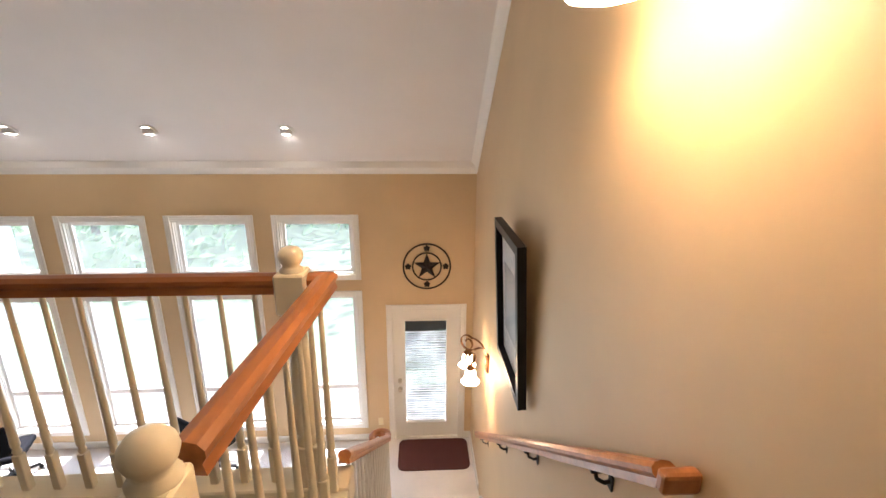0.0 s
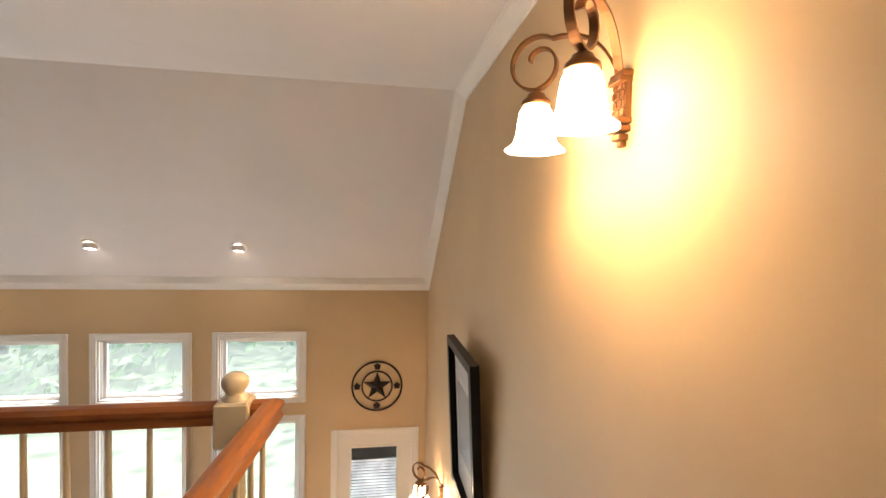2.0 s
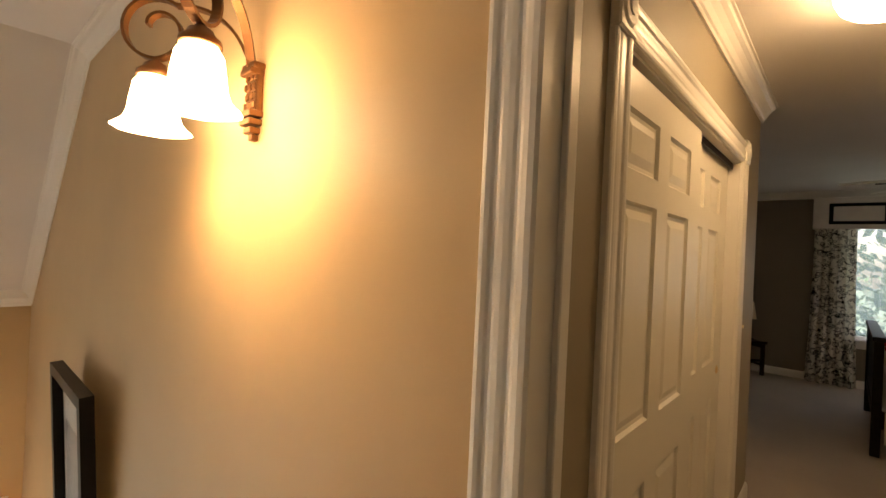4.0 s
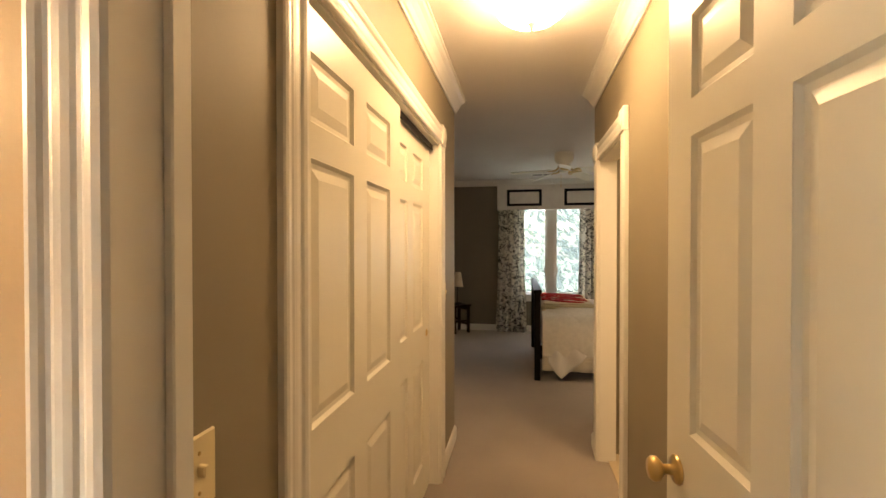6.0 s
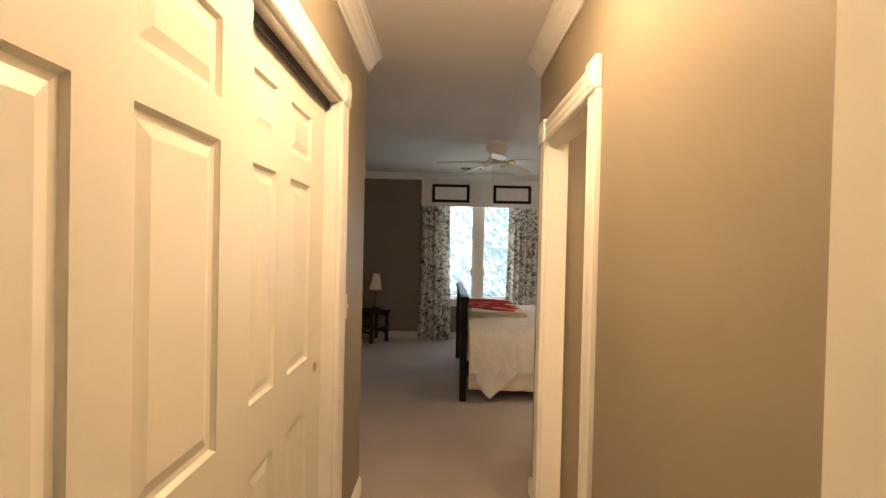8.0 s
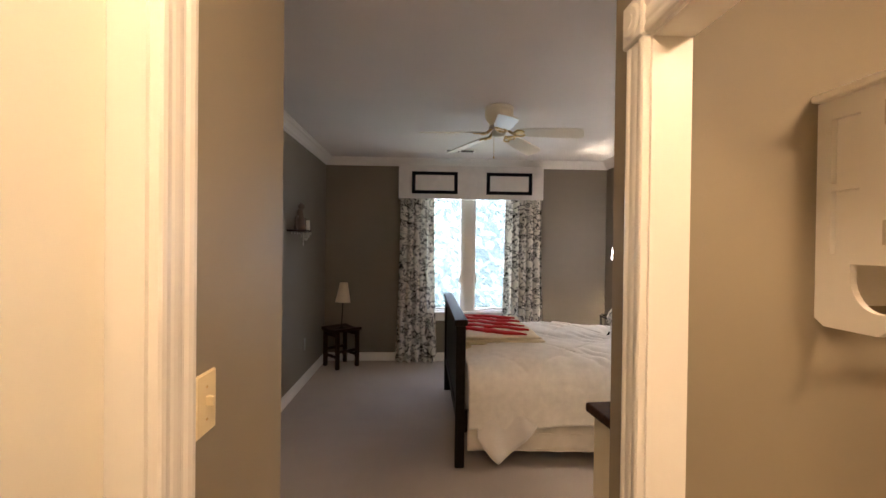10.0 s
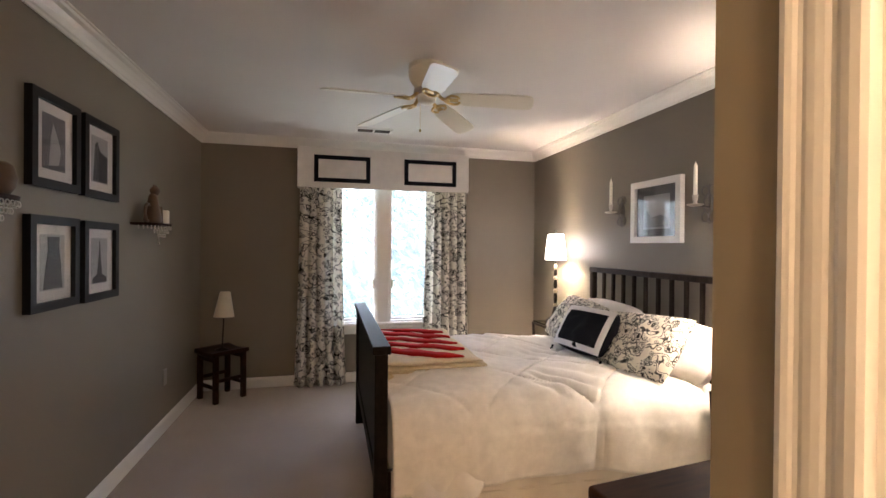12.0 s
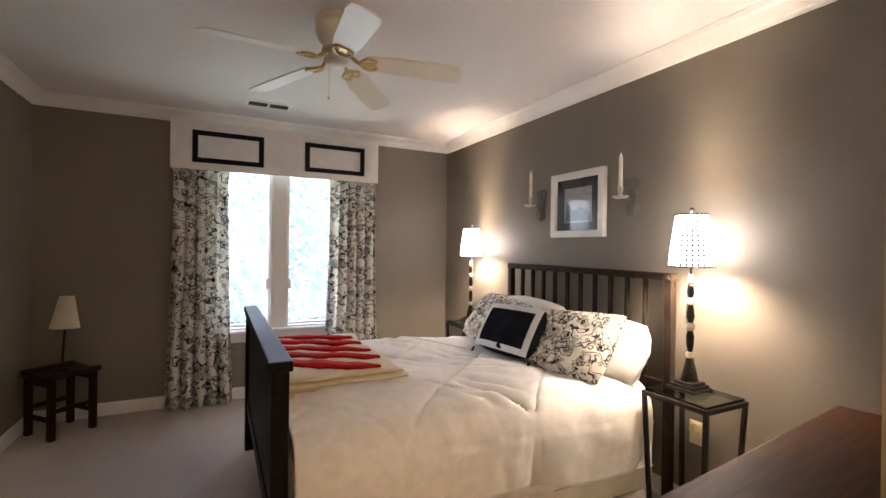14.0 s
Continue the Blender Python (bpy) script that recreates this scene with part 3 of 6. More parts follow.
ROWS6 = [(0.20, 0.785), (0.975, 1.625), (1.712, 1.878)]
front = thing("sliding_closet_door", (0.555, HL + 0.012, 0), "white six-panel sliding closet door drawn across", "door", "sliding closet doors")
six_panel(front, 0.86, 1.985, [(0.065, 0.342), (0.455, 0.715)], ROWS6)
rear = thing("sliding_closet_door", (1.43, HL + 0.055, 0), "white six-panel sliding closet door behind the other", "door", "sliding closet doors")
six_panel(rear, 0.784, 1.985, [(0.095, 0.268), (0.385, 0.605)], ROWS6)
bm = bmesh.new()
for r, h in ((0.022, 0.003), (0.016, 0.006)):
    g = bmesh.ops.create_cone(bm, cap_ends=True, segments=16, radius1=r, radius2=r * 0.9, depth=h)["verts"]
    bmesh.ops.rotate(bm, verts=g, cent=(0, 0, 0), matrix=Matrix.Rotation(radians(90), 3, "X"))
    bmesh.ops.translate(bm, verts=g, vec=(0.70, -h / 2, 0.915))
part("finger_pull", bm, M_BRASS, rear, "small brass finger pull", True)
bm = bmesh.new()
g = bmesh.ops.create_cone(bm, cap_ends=True, segments=16, radius1=0.022, radius2=0.019, depth=0.004)["verts"]
bmesh.ops.rotate(bm, verts=g, cent=(0, 0, 0), matrix=Matrix.Rotation(radians(90), 3, "X"))
bmesh.ops.translate(bm, verts=g, vec=(0.032, -0.002, 0.915))
part("finger_pull", bm, M_BRASS, front, "small brass finger pull", True)


def knob(parent, x, y, z, s):
    bm = bmesh.new()
    lathe(bm, [(0.0, 0), (0.032, 0), (0.033, 0.004), (0.028, 0.009), (0.012, 0.012), (0.011, 0.030), (0.018, 0.036), (0.027, 0.044), (0.028, 0.054), (0.022, 0.062), (0.0, 0.065)], 20)
    bmesh.ops.rotate(bm, verts=bm.verts, cent=(0, 0, 0), matrix=Matrix.Rotation(radians(90 * s), 3, "X"))
    bmesh.ops.translate(bm, verts=bm.verts, vec=(x, y, z))
    bmesh.ops.recalc_face_normals(bm, faces=bm.faces)
    return part("door_knob", bm, M_BRASS, parent, "polished brass knob", True)


hall_door = tagged(thing("hall_door", (0.035, -0.424, 0), "white six-panel door standing open against the wall", "door"), "", "", "", "")
hall_door.rotation_euler = (0, 0, radians(4.3))
six_panel(hall_door, 0.735, 2.02, [(0.085, 0.300), (0.395, 0.617)], [(0.21, 0.825), (1.015, 1.648), (1.727, 1.903)])
knob(hall_door, 0.675, 0.036, 0.912, -1)
knob(hall_door, 0.675, 0.0, 0.912, 1)
for z in (0.25, 1.0, 1.78):
    bm = bmesh.new()
    lathe(bm, [(0.0, 0), (0.007, 0), (0.007, 0.09), (0.0, 0.09)], 10, (-0.006, 0.04, z))
    part("hinge", bm, M_BRASS, hall_door, "brass hinge", True)


def switch_plate(at, face, w=0.075, h=0.115, toggles=1):
    """A flat plate with bevelled rim, toggle and two screws, lying on a wall."""
    ob = thing("light_switch", at, "ivory plastic light switch plate on the wall", "light switch", "light switches")
    ob.rotation_euler = (0, 0, radians({"-y": 0, "+y": 180, "-x": -90, "+x": 90}[face]))
    part("plate", bx(bmesh.new(), (-w / 2, -0.007, -h / 2), (w / 2, 0, h / 2), 0.003), M_PLATE, ob, "", True)
    part("toggle", bx(bmesh.new(), (-0.005, -0.02, -0.004), (0.005, -0.006, 0.014), 0.002), M_PLATE, ob, "", True)
    for z in (-0.03, 0.03):
        bm = bmesh.new()
        lathe(bm, [(0.0, 0), (0.0035, 0), (0.0025, 0.0015), (0, 0.0018)], 8)
        bmesh.ops.rotate(bm, verts=bm.verts, cent=(0, 0, 0), matrix=Matrix.Rotation(radians(90), 3, "X"))
        bmesh.ops.translate(bm, verts=bm.verts, vec=(0, -0.007, z))
        part("screw", bm, M_BRASS, ob, "", True)
    return ob


switch_plate((0.217, HL, 1.078), "-y")
switch_plate((2.393, HL, 1.119), "-y")


# ---- windows of the two-storey room ----
def sash(parent, face, wall, u0, u1, z0, z1, depth=0.15, bars=(), s=0.045):
    """Jamb lining, sash frame and panes in an opening through a wall of the given depth."""
    sgn, n = FACE[face]

    def span(ua, ub, d0, d1, za, zb, bev=0.0):
        a, b = wall + (-1 if face[0] == "-" else 1) * -d0, wall + (-1 if face[0] == "-" else 1) * -d1
        lo, hi = min(a, b), max(a, b)
        return box((ua, lo, za), (ub, hi, zb), bev) if "y" in face else box((lo, ua, za), (hi, ub, zb), bev)
    t = 0.018
    for n2, (a, b, c, d) in (("lining", (u0, u0 + t, z0, z1)), ("lining", (u1 - t, u1, z0, z1)), ("lining", (u0 + t, u1 - t, z1 - t, z1)), ("lining", (u0 + t, u1 - t, z0, z0 + t))):
        part(n2, span(a, b, 0.0, depth, c, d), M_TRIM, parent)
    zz = [z0 + t, *bars, z1 - t]
    f0, f1 = 0.075, 0.115
    for a, b, c, d in ((u0 + t, u0 + t + s, z0 + t, z1 - t), (u1 - t - s, u1 - t, z0 + t, z1 - t)):
        part("sash_stile", span(a, b, f0, f1, c, d, 0.004), M_TRIM, parent)
    for i, z in enumerate(zz):
        lo, hi = (z, z + s) if i == 0 else (z - s, z) if i == len(zz) - 1 else (z - 0.035, z + 0.035)
        part("sash_rail", span(u0 + t + s, u1 - t - s, f0, f1, lo, hi, 0.004), M_TRIM, parent)
    # stepped inner stops, seen as fine parallel lines
    for k in (0.03, 0.05):
        part("stop", span(u0 + t, u0 + t + 0.012, k, k + 0.010, z0 + t, z1 - t), M_TRIM, parent)
        part("stop", span(u1 - t - 0.012, u1 - t, k, k + 0.010, z0 + t, z1 - t), M_TRIM, parent)
    for a, b in zip(zz, zz[1:]):
        p = part("pane", span(u0 + t + s - 0.004, u1 - t - s + 0.004, 0.093, 0.097, a + 0.03, b - 0.03), M_HAZE_GLASS, parent, "clear glass pane")
        p.visible_shadow = False


wi = 0
for l, r in COLS:
    for z0, z1, bars in ((-0.525, 0.19, ()), (-2.80, -0.83, (-2.24,))):
        wi += 1
        w = frame_thing("window_%d" % wi, ((l + r) / 2, YF, z0), "white framed fixed window" if not bars else "tall white framed window with a low rail", "window")
        casing(w, "-y", YF, l + 0.075, r - 0.075, z0, z1, w=0.075, foot=True)
        sash(w, "-y", YF, l + 0.075, r - 0.075, z0, z1, 0.15, bars)

# bedroom window
bw = frame_thing("window_11", (XE, -0.46, 0.60), "white double casement window with a wide middle post", "window")
sash(bw, "-x", XE, -0.98, -0.515, 0.60, 2.10, s=0.022)
sash(bw, "-x", XE, -0.405, 0.06, 0.60, 2.10, s=0.022)
part("middle_post", box((XE - 0.002, -0.515, 0.60), (XE + 0.12, -0.405, 2.10), 0.004), M_TRIM, bw)
part("window_sill", box((XE - 0.05, -1.07, 0.575), (XE + 0.06, 0.15, 0.605), 0.006), M_TRIM, bw)
part("apron", box((XE - 0.016, -1.04, 0.49), (XE - 0.001, 0.12, 0.574), 0.004), M_TRIM, bw)
for a, b in ((-1.05, -0.98), (0.06, 0.13)):
    part("casing_side", box((XE - 0.018, a, 0.606), (XE - 0.001, b, 2.16), 0.004), M_TRIM, bw)
# added translucent sheets that pale the view like daylight glare
for a, b in ((-0.955, -0.54), (-0.38, 0.035)):
    p = part("haze_sheet", box((XE + 0.122, a, 0.66), (XE + 0.123, b, 2.04)), M_HAZE_SHEET, bw, "thin added sheet that hazes the view")
    p.visible_shadow = False
for y in (-0.56, -0.36):
    part("latch", box((XE + 0.045, y - 0.012, 0.95), (XE + 0.073, y + 0.012, 1.05), 0.006), M_SILVER, bw, "small metal window latch")

# glazed door at the foot of the stairs
gd = frame_thing("door_1", (-0.635, YF, LOW), "white door with a full glass light, closed", "door")
casing(gd, "-y", YF, -1.09, -0.18, LOW, -1.05, w=0.085)
bm = wall_grid("y", YF + 0.03, YF + 0.075, -1.08, -0.19, LOW + 0.02, -1.06, [(-0.93, -0.36, LOW + 0.26, -1.215)])
part("door_leaf", bm, M_TRIM, gd)
bm = box((-1.09, YF, LOW), (-1.08, YF + 0.15, -1.05))
bx(bm, (-0.19, YF, LOW), (-0.18, YF + 0.15, -1.05))
bx(bm, (-1.08, YF, -1.06), (-0.19, YF + 0.15, -1.05))
bx(bm, (-1.08, YF, LOW), (-0.19, YF + 0.15, LOW + 0.018))
part("jamb", bm, M_TRIM, gd)
bm = wall_grid("y", YF + 0.018, YF + 0.03, -0.955, -0.335, LOW + 0.235, -1.19, [(-0.93, -0.36, LOW + 0.26, -1.215)])
part("glass_bead", bm, M_TRIM, gd)
p = part("pane", box((-0.93, YF + 0.062, LOW + 0.26), (-0.36, YF + 0.066, -1.215)), M_PANE, gd, "clear glass pane")
p.visible_shadow = False
for z, r in ((-2.13, 0.030), (-2.27, 0.033)):
    bm = bmesh.new()
    lathe(bm, [(0, 0), (r, 0), (r, 0.008), (r * 0.45, 0.014), (r * 0.4, 0.03), (r * 0.85, 0.04), (r * 0.8, 0.055), (0, 0.06)], 18)
    bmesh.ops.rotate(bm, verts=bm.verts, cent=(0, 0, 0), matrix=Matrix.Rotation(radians(90), 3, "X"))
    bmesh.ops.translate(bm, verts=bm.verts, vec=(-1.01, YF + 0.03, z))
    part("door_knob" if z < -2.2 else "deadbolt", bm, M_SILVER, gd, "satin nickel hardware")
blind = thing("door_blind", (-0.645, YF + 0.05, LOW + 0.27), "white slatted blind behind the door glass, slats nearly closed", "blind")
for k in range(38):
    z = LOW + 0.29 + k * 0.038
    bm = box((-0.925, -0.020, -0.0008), (-0.365, 0.020, 0.0008))
    for v in bm.verts:
        v.co.z += 0.003 * math.sin(v.co.x * 9 + k * 0.7)
    bmesh.ops.rotate(bm, verts=bm.verts, cent=(0, 0, 0), matrix=Matrix.Rotation(radians(-70 + 4 * math.sin(k * 2.1)), 3, "X"))
    bmesh.ops.translate(bm, verts=bm.verts, vec=(0, YF + 0.05, z))
    part("slat", bm, M_SLAT, blind)
# added wavy dark strip: imitates the dark reflection above the slats
bm = bmesh.new()
ga = []
for i in range(29):
    u = i / 28
    ga.append([bm.verts.new((-0.925 + 0.56 * u, YF + 0.050 + 0.006 * math.sin(z * 60 + 3 * u), z + 0.012 * math.sin(3 * u + z * 20))) for z in (-1.375, -1.35, -1.325, -1.30, -1.27, -1.235, -1.22)])
for a, b in zip(ga, ga[1:]):
    for q in range(6):
        bm.faces.new((a[q], a[q + 1], b[q + 1], b[q])).smooth = True
part("dark_top_strip", bm, M_DARKSTRIP, blind, "dark grey strip imitating the reflection in the upper glass")
part("bottom_rail", box((-0.925, YF + 0.04, LOW + 0.262), (-0.365, YF + 0.06, LOW + 0.275), 0.002), M_TRIM, blind)

# ---- stairs and railings ----
RISE, GO, NST = 0.18176, 0.2365, 17
stairs = tagged(thing("staircase", (-0.5, STY, LOW), "straight carpeted stairs going down along the wall", "stairs"), "", "", "", "structure")
for k in range(1, NST):
    y0 = STY + (k - 1) * GO
    part("step", box((STX + 0.02, y0 - 0.0, max(LOW, -RISE * k - 0.30)), (-0.022, y0 + GO + 0.025, -RISE * k), 0.018, 2), M_CARPET_LOW, stairs)
bot = STY + (NST - 1) * GO
slope = RISE / GO
for x0, x1 in ((-0.02, -0.001), (STX - 0.0, STX + 0.018)):
    bm = prism_x([(STY - 0.1, 0.17), (bot + 0.02, LOW + 0.16), (bot + 0.02, LOW), (bot - 0.2, LOW), (STY - 0.1, -0.25)], x0, x1)
    part("skirt_board", bm, M_TRIM, stairs, "white skirt board")

RAILP = [(-0.030, -0.030), (-0.024, -0.008), (-0.032, 0.004), (-0.032, 0.018), (-0.020, 0.031), (0.0, 0.035), (0.020, 0.031), (0.032, 0.018), (0.032, 0.004), (0.024, -0.008), (0.030, -0.030)]


def baluster(bm, x, y, z0, z1):
    """Square foot, turned ring and slim tapered shaft."""
    h = z1 - z0
    sq = 0.20 * h if h < 1 else 0.19
    bx(bm, (x - 0.015, y - 0.015, z0), (x + 0.015, y + 0.015, z0 + sq), 0.003)
    lathe(bm, [(0.010, sq - 0.002), (0.015, sq + 0.012), (0.010, sq + 0.024), (0.015, sq + 0.036), (0.0135, sq + 0.07), (0.009, h * 0.75), (0.008, h)], 10, (x, y, z0))
    return bm


def newel(name, parent, x, y, z0, top, s=0.045, cap=1.0):
    """Square post, turned waist, square head and ball cap."""
    bm = box((x - s, y - s, z0), (x + s, y + s, z0 + 0.30), 0.004)
    z = z0 + 0.30
    wz = top - 0.225 - z
    lathe(bm, [(s * 0.9, 0), (s * 0.95, 0.012), (s * 0.6, 0.03), (s * 0.85, 0.05), (s * 0.9, 0.10), (s * 0.6, wz - 0.05), (s * 0.85, wz - 0.03), (s * 0.65, wz - 0.015), (s * 0.95, wz)], 18, (x, y, z))
    bx(bm, (x - s, y - s, top - 0.225), (x + s, y + s, top - 0.085), 0.006)
    c = s * cap
    lathe(bm, [(c * 1.0, -0.001), (c * 1.02, 0.006), (c * 0.75, 0.016), (c * 0.70, 0.024), (c * 0.92, 0.034), (c * 1.06, 0.050), (c * 0.98, 0.066), (c * 0.7, 0.079), (c * 0.3, 0.085), (0, 0.086)], 22, (x, y, top - 0.086))
    return part(name, bm, M_CREAM, parent)


RX, RY, RZ = -1.015, 1.565, 0.915
railing = thing("balcony_railing", (-1.6, RY, 0), "cream turned balusters under a stained oak handrail", "railing")
part("curb", box((-8.5, RY - 0.07, 0), (RX + 0.045, RY + 0.055, 0.125), 0.006), M_CREAM, railing)
part("side_curb", box((RX - 0.085, 0.78, 0), (RX + 0.045, RY - 0.072, 0.125), 0.006), M_CREAM, railing)
part("handrail", sweep(bmesh.new(), [(-8.5, RY, RZ), (-1.165, RY, RZ)], RAILP), M_OAK_Y, railing, "orange-brown stained oak handrail")
part("handrail_corner", sweep(bmesh.new(), [(-1.075, RY, RZ), (RX, RY, RZ), (RX - 0.060, 0.755, RZ)], RAILP), M_OAK, railing, "orange-brown stained oak handrail")
newel("newel_post", railing, -1.12, RY - 0.01, 0.0, 1.045, 0.050, 0.78)
newel("newel_post", railing, -1.092, 0.70, -0.25, 1.015, 0.039)
for k in range(46):
    x = -1.249 - 0.1125 * k
    part("baluster", baluster(bmesh.new(), x, RY - 0.015, 0.125, RZ - 0.025), M_CREAM, railing)
for k in range(7):
    part("baluster", baluster(bmesh.new(), RX - 0.008 - 0.0065 * (6 - k), 0.845 + 0.108 * k, 0.125, RZ - 0.025), M_CREAM, railing)

# railing on the open side of the stairs, ending in a scroll
def nose(y):
    return -slope * (y - STY)


srail = thing("stair_railing", (-1.0, 3.5, nose(3.5)), "white stair balusters with an oak rail ending in a scroll", "railing")
ye = 3.42
path = [(-1.0, RY + 0.03, nose(RY + 0.03) + 0.90), (-1.0, ye, nose(ye) + 0.90)]
zc = nose(ye) + 0.90
for k in range(26):
    a = k / 25 * math.radians(430)
    r = 0.085 * (1 - 0.62 * k / 25)
    path.append((-1.0 - 0.085 + r * math.cos(a) + 0.0, ye + 0.07 + r * math.sin(a), zc - 0.03 - 0.02 * min(1, k / 6)))
part("handrail", sweep(bmesh.new(), path, [(s * 0.8, u * 0.8) for s, u in RAILP]), M_OAK, srail, "stained oak handrail with a scrolled end")
for k in range(17):
    y = RY + 0.10 + k * 0.112
    zb = nose(y) - 0.03
    bm = box((-1.012, y - 0.012, zb - 0.17), (-0.988, y + 0.012, zb + 0.18), 0.002)
    lathe(bm, [(0.012, 0), (0.015, 0.02), (0.010, 0.3), (0.009, nose(y) + 0.88 - zb - 0.18)], 8, (-1.0, y, zb + 0.18))
    part("baluster", bm, M_TRIM, srail)
part("newel_post", lathe(box((-1.11, ye + 0.045, nose(ye) - 0.55), (-1.04, ye + 0.115, nose(ye) + 0.2), 0.004),
                         [(0.030, 0), (0.036, 0.03), (0.020, 0.3), (0.018, 0.62)], 14, (-1.075, ye + 0.08, nose(ye) + 0.2)), M_TRIM, srail)

# wall handrail on iron brackets
wr = thing("wall_handrail", (-0.07, 1.0, 0.6), "stained oak handrail on iron wall brackets", "handrail")
part("rail", sweep(bmesh.new(), [(-0.075, 1.05, nose(1.05) + 0.87), (-0.075, 4.45, nose(4.45) + 0.87)], RAILP), M_OAK, wr, "stained oak rail")
part("end_return", box((-0.105, 1.005, nose(1.05) + 0.842), (-0.001, 1.045, nose(1.05) + 0.905), 0.012, 2), M_OAK, wr, "oak return to the wall")
for y in (1.45, 2.35, 3.2, 4.1):
    z = nose(y) + 0.87
    bm = bmesh.new()
    tube(bm, [(-0.001, y, z - 0.10), (-0.03, y, z - 0.105), (-0.06, y, z - 0.085), (-0.075, y, z - 0.03)], 0.008, 8)
    bx(bm, (-0.009, y - 0.018, z - 0.135), (-0.001, y + 0.018, z - 0.07), 0.003)
    bx(bm, (-0.095, y - 0.03, z - 0.036), (-0.055, y + 0.03, z - 0.028), 0.001)
    part("bracket", bm, M_IRON, wr, "dark iron bracket")


# ---- wall sconces ----
def bell(s=1.0, seg=28):
    """A bell-shaped glass with a flared, faintly scalloped lip, hung from its crown."""
    bm = bmesh.new()
    prof = [(0.022, 0.0), (0.038, -0.006), (0.052, -0.028), (0.058, -0.065), (0.062, -0.100), (0.072, -0.128), (0.092, -0.146), (0.098, -0.150)]
    prof = [(r * 0.96, z * 0.98) for r, z in prof]
    rings = []
    for i, (r, z) in enumerate(prof + [(r - 0.004, z + 0.002) for r, z in prof[::-1]]):
        wav = 0.03 if i in (6, 7, 8, 9) else 0.0
        rings.append([bm.verts.new((s * r * (1 + wav * math.cos(6 * a)) * math.cos(a), s * r * (1 + wav * math.cos(6 * a)) * math.sin(a), s * z)) for a in (math.tau * k / seg for k in range(seg))])
    for a, b in zip(rings, rings[1:]):
        for k in range(seg):
            f = bm.faces.new((a[k], a[(k + 1) % seg], b[(k + 1) % seg], b[k]))
            f.smooth = True
    return bm


def scroll(bm, a, out, reach, r0=0.082, zc=0.118):
    """A flat wrought arm: up from the plate, over and down, then curling in on itself above its glass."""
    d, a, up = Vector(out).normalized(), Vector(a), Vector((0, 0, 1))
    pts = []

    def circle(phi, r):
        return a + d * (reach - r * math.cos(phi)) + up * (zc + r * math.sin(phi))
    p0, p2 = a + up * 0.030, circle(radians(55), r0)
    p1 = a + d * 0.05 + up * 0.20
    for k in range(10):
        t = k / 10
        pts.append(p0 * (1 - t) ** 2 + p1 * 2 * t * (1 - t) + p2 * t * t)
    for k in range(40):
        phi = 55 + k * 12
        pts.append(circle(radians(phi), r0 if phi < 270 else r0 * (1 - 0.72 * (phi - 270) / 250)))
    prof = [(-0.012, -0.004), (-0.012, 0.004), (0.012, 0.004), (0.012, -0.004)]
    sweep(bm, pts, [(u, s) for s, u in prof], False, True, d.cross(up))
    return a + d * reach + up * (zc - r0 - 0.006)


def sconce(at, label):
    """Two bell glasses on scrolled bronze arms from a leafy wall plate; the wall faces -x."""
    ob = thing("wall_sconce", at, label, "wall lamp", "sconces on the stair wall")
    bm = bmesh.new()
    bx(bm, (-0.022, -0.034, -0.10), (0, 0.034, 0.035), 0.008, 2)
    for z, w, d in ((0.040, 0.038, 0.034), (0.024, 0.034, 0.040), (-0.09, 0.036, 0.040), (-0.112, 0.032, 0.038), (-0.134, 0.022, 0.03), (-0.152, 0.012, 0.02)):
        bx(bm, (-d, -w, z - 0.009), (0, w, z + 0.009), 0.004, 2)
    for k in range(5):
        for q in range(4):
            bx(bm, (-0.030 + 0.003 * ((k + q) % 2), -0.031 + k * 0.0125, -0.078 + q * 0.026), (-0.02, -0.021 + k * 0.0125, -0.056 + q * 0.026), 0.004)
    part("wall_plate", bm, M_BRONZE, ob, "cast bronze plate", True)
    ends = []
    for ang, reach in ((40, 0.245), (-40, 0.245)):
        c, s = math.cos(radians(ang)), math.sin(radians(ang))
        bm = bmesh.new()
        e = scroll(bm, (-0.022, 0, 0), (-c, s, 0), reach)
        part("arm", bm, M_BRONZE, ob, "scrolled bronze arm", True)
        ends.append(e)
    for e in ends:
        bm = bmesh.new()
        lathe(bm, [(0.0, 0.012), (0.010, 0.010), (0.012, 0.0), (0.026, -0.008), (0.030, -0.018), (0.044, -0.030), (0.046, -0.042), (0.040, -0.044), (0, -0.044)], 16, e)
        part("fitter", bm, M_BRONZE, ob, "bronze leaf cap", True)
        bm = bell()
        bmesh.ops.translate(bm, verts=bm.verts, vec=e + Vector((0, 0, -0.036)))
        part("glass_shade", bm, M_SC_GLASS, ob, "lit frosted glass bell", True)
        bm = bmesh.new()
        lathe(bm, [(0, 0), (0.012, -0.002), (0.013, -0.030), (0.026, -0.058), (0.029, -0.078), (0.022, -0.098), (0.008, -0.108), (0, -0.109)], 16, e + Vector((0, 0, -0.040)))
        part("bulb", bm, M_SC_BULB, ob, "lit bulb", True)
    return ob


sconce((0.0, 1.295, 1.905), "bronze two-arm sconce with lit frosted glass bells")
sconce((0.0, 4.28, -0.98), "small bronze sconce with lit glass bells beside the stairs")

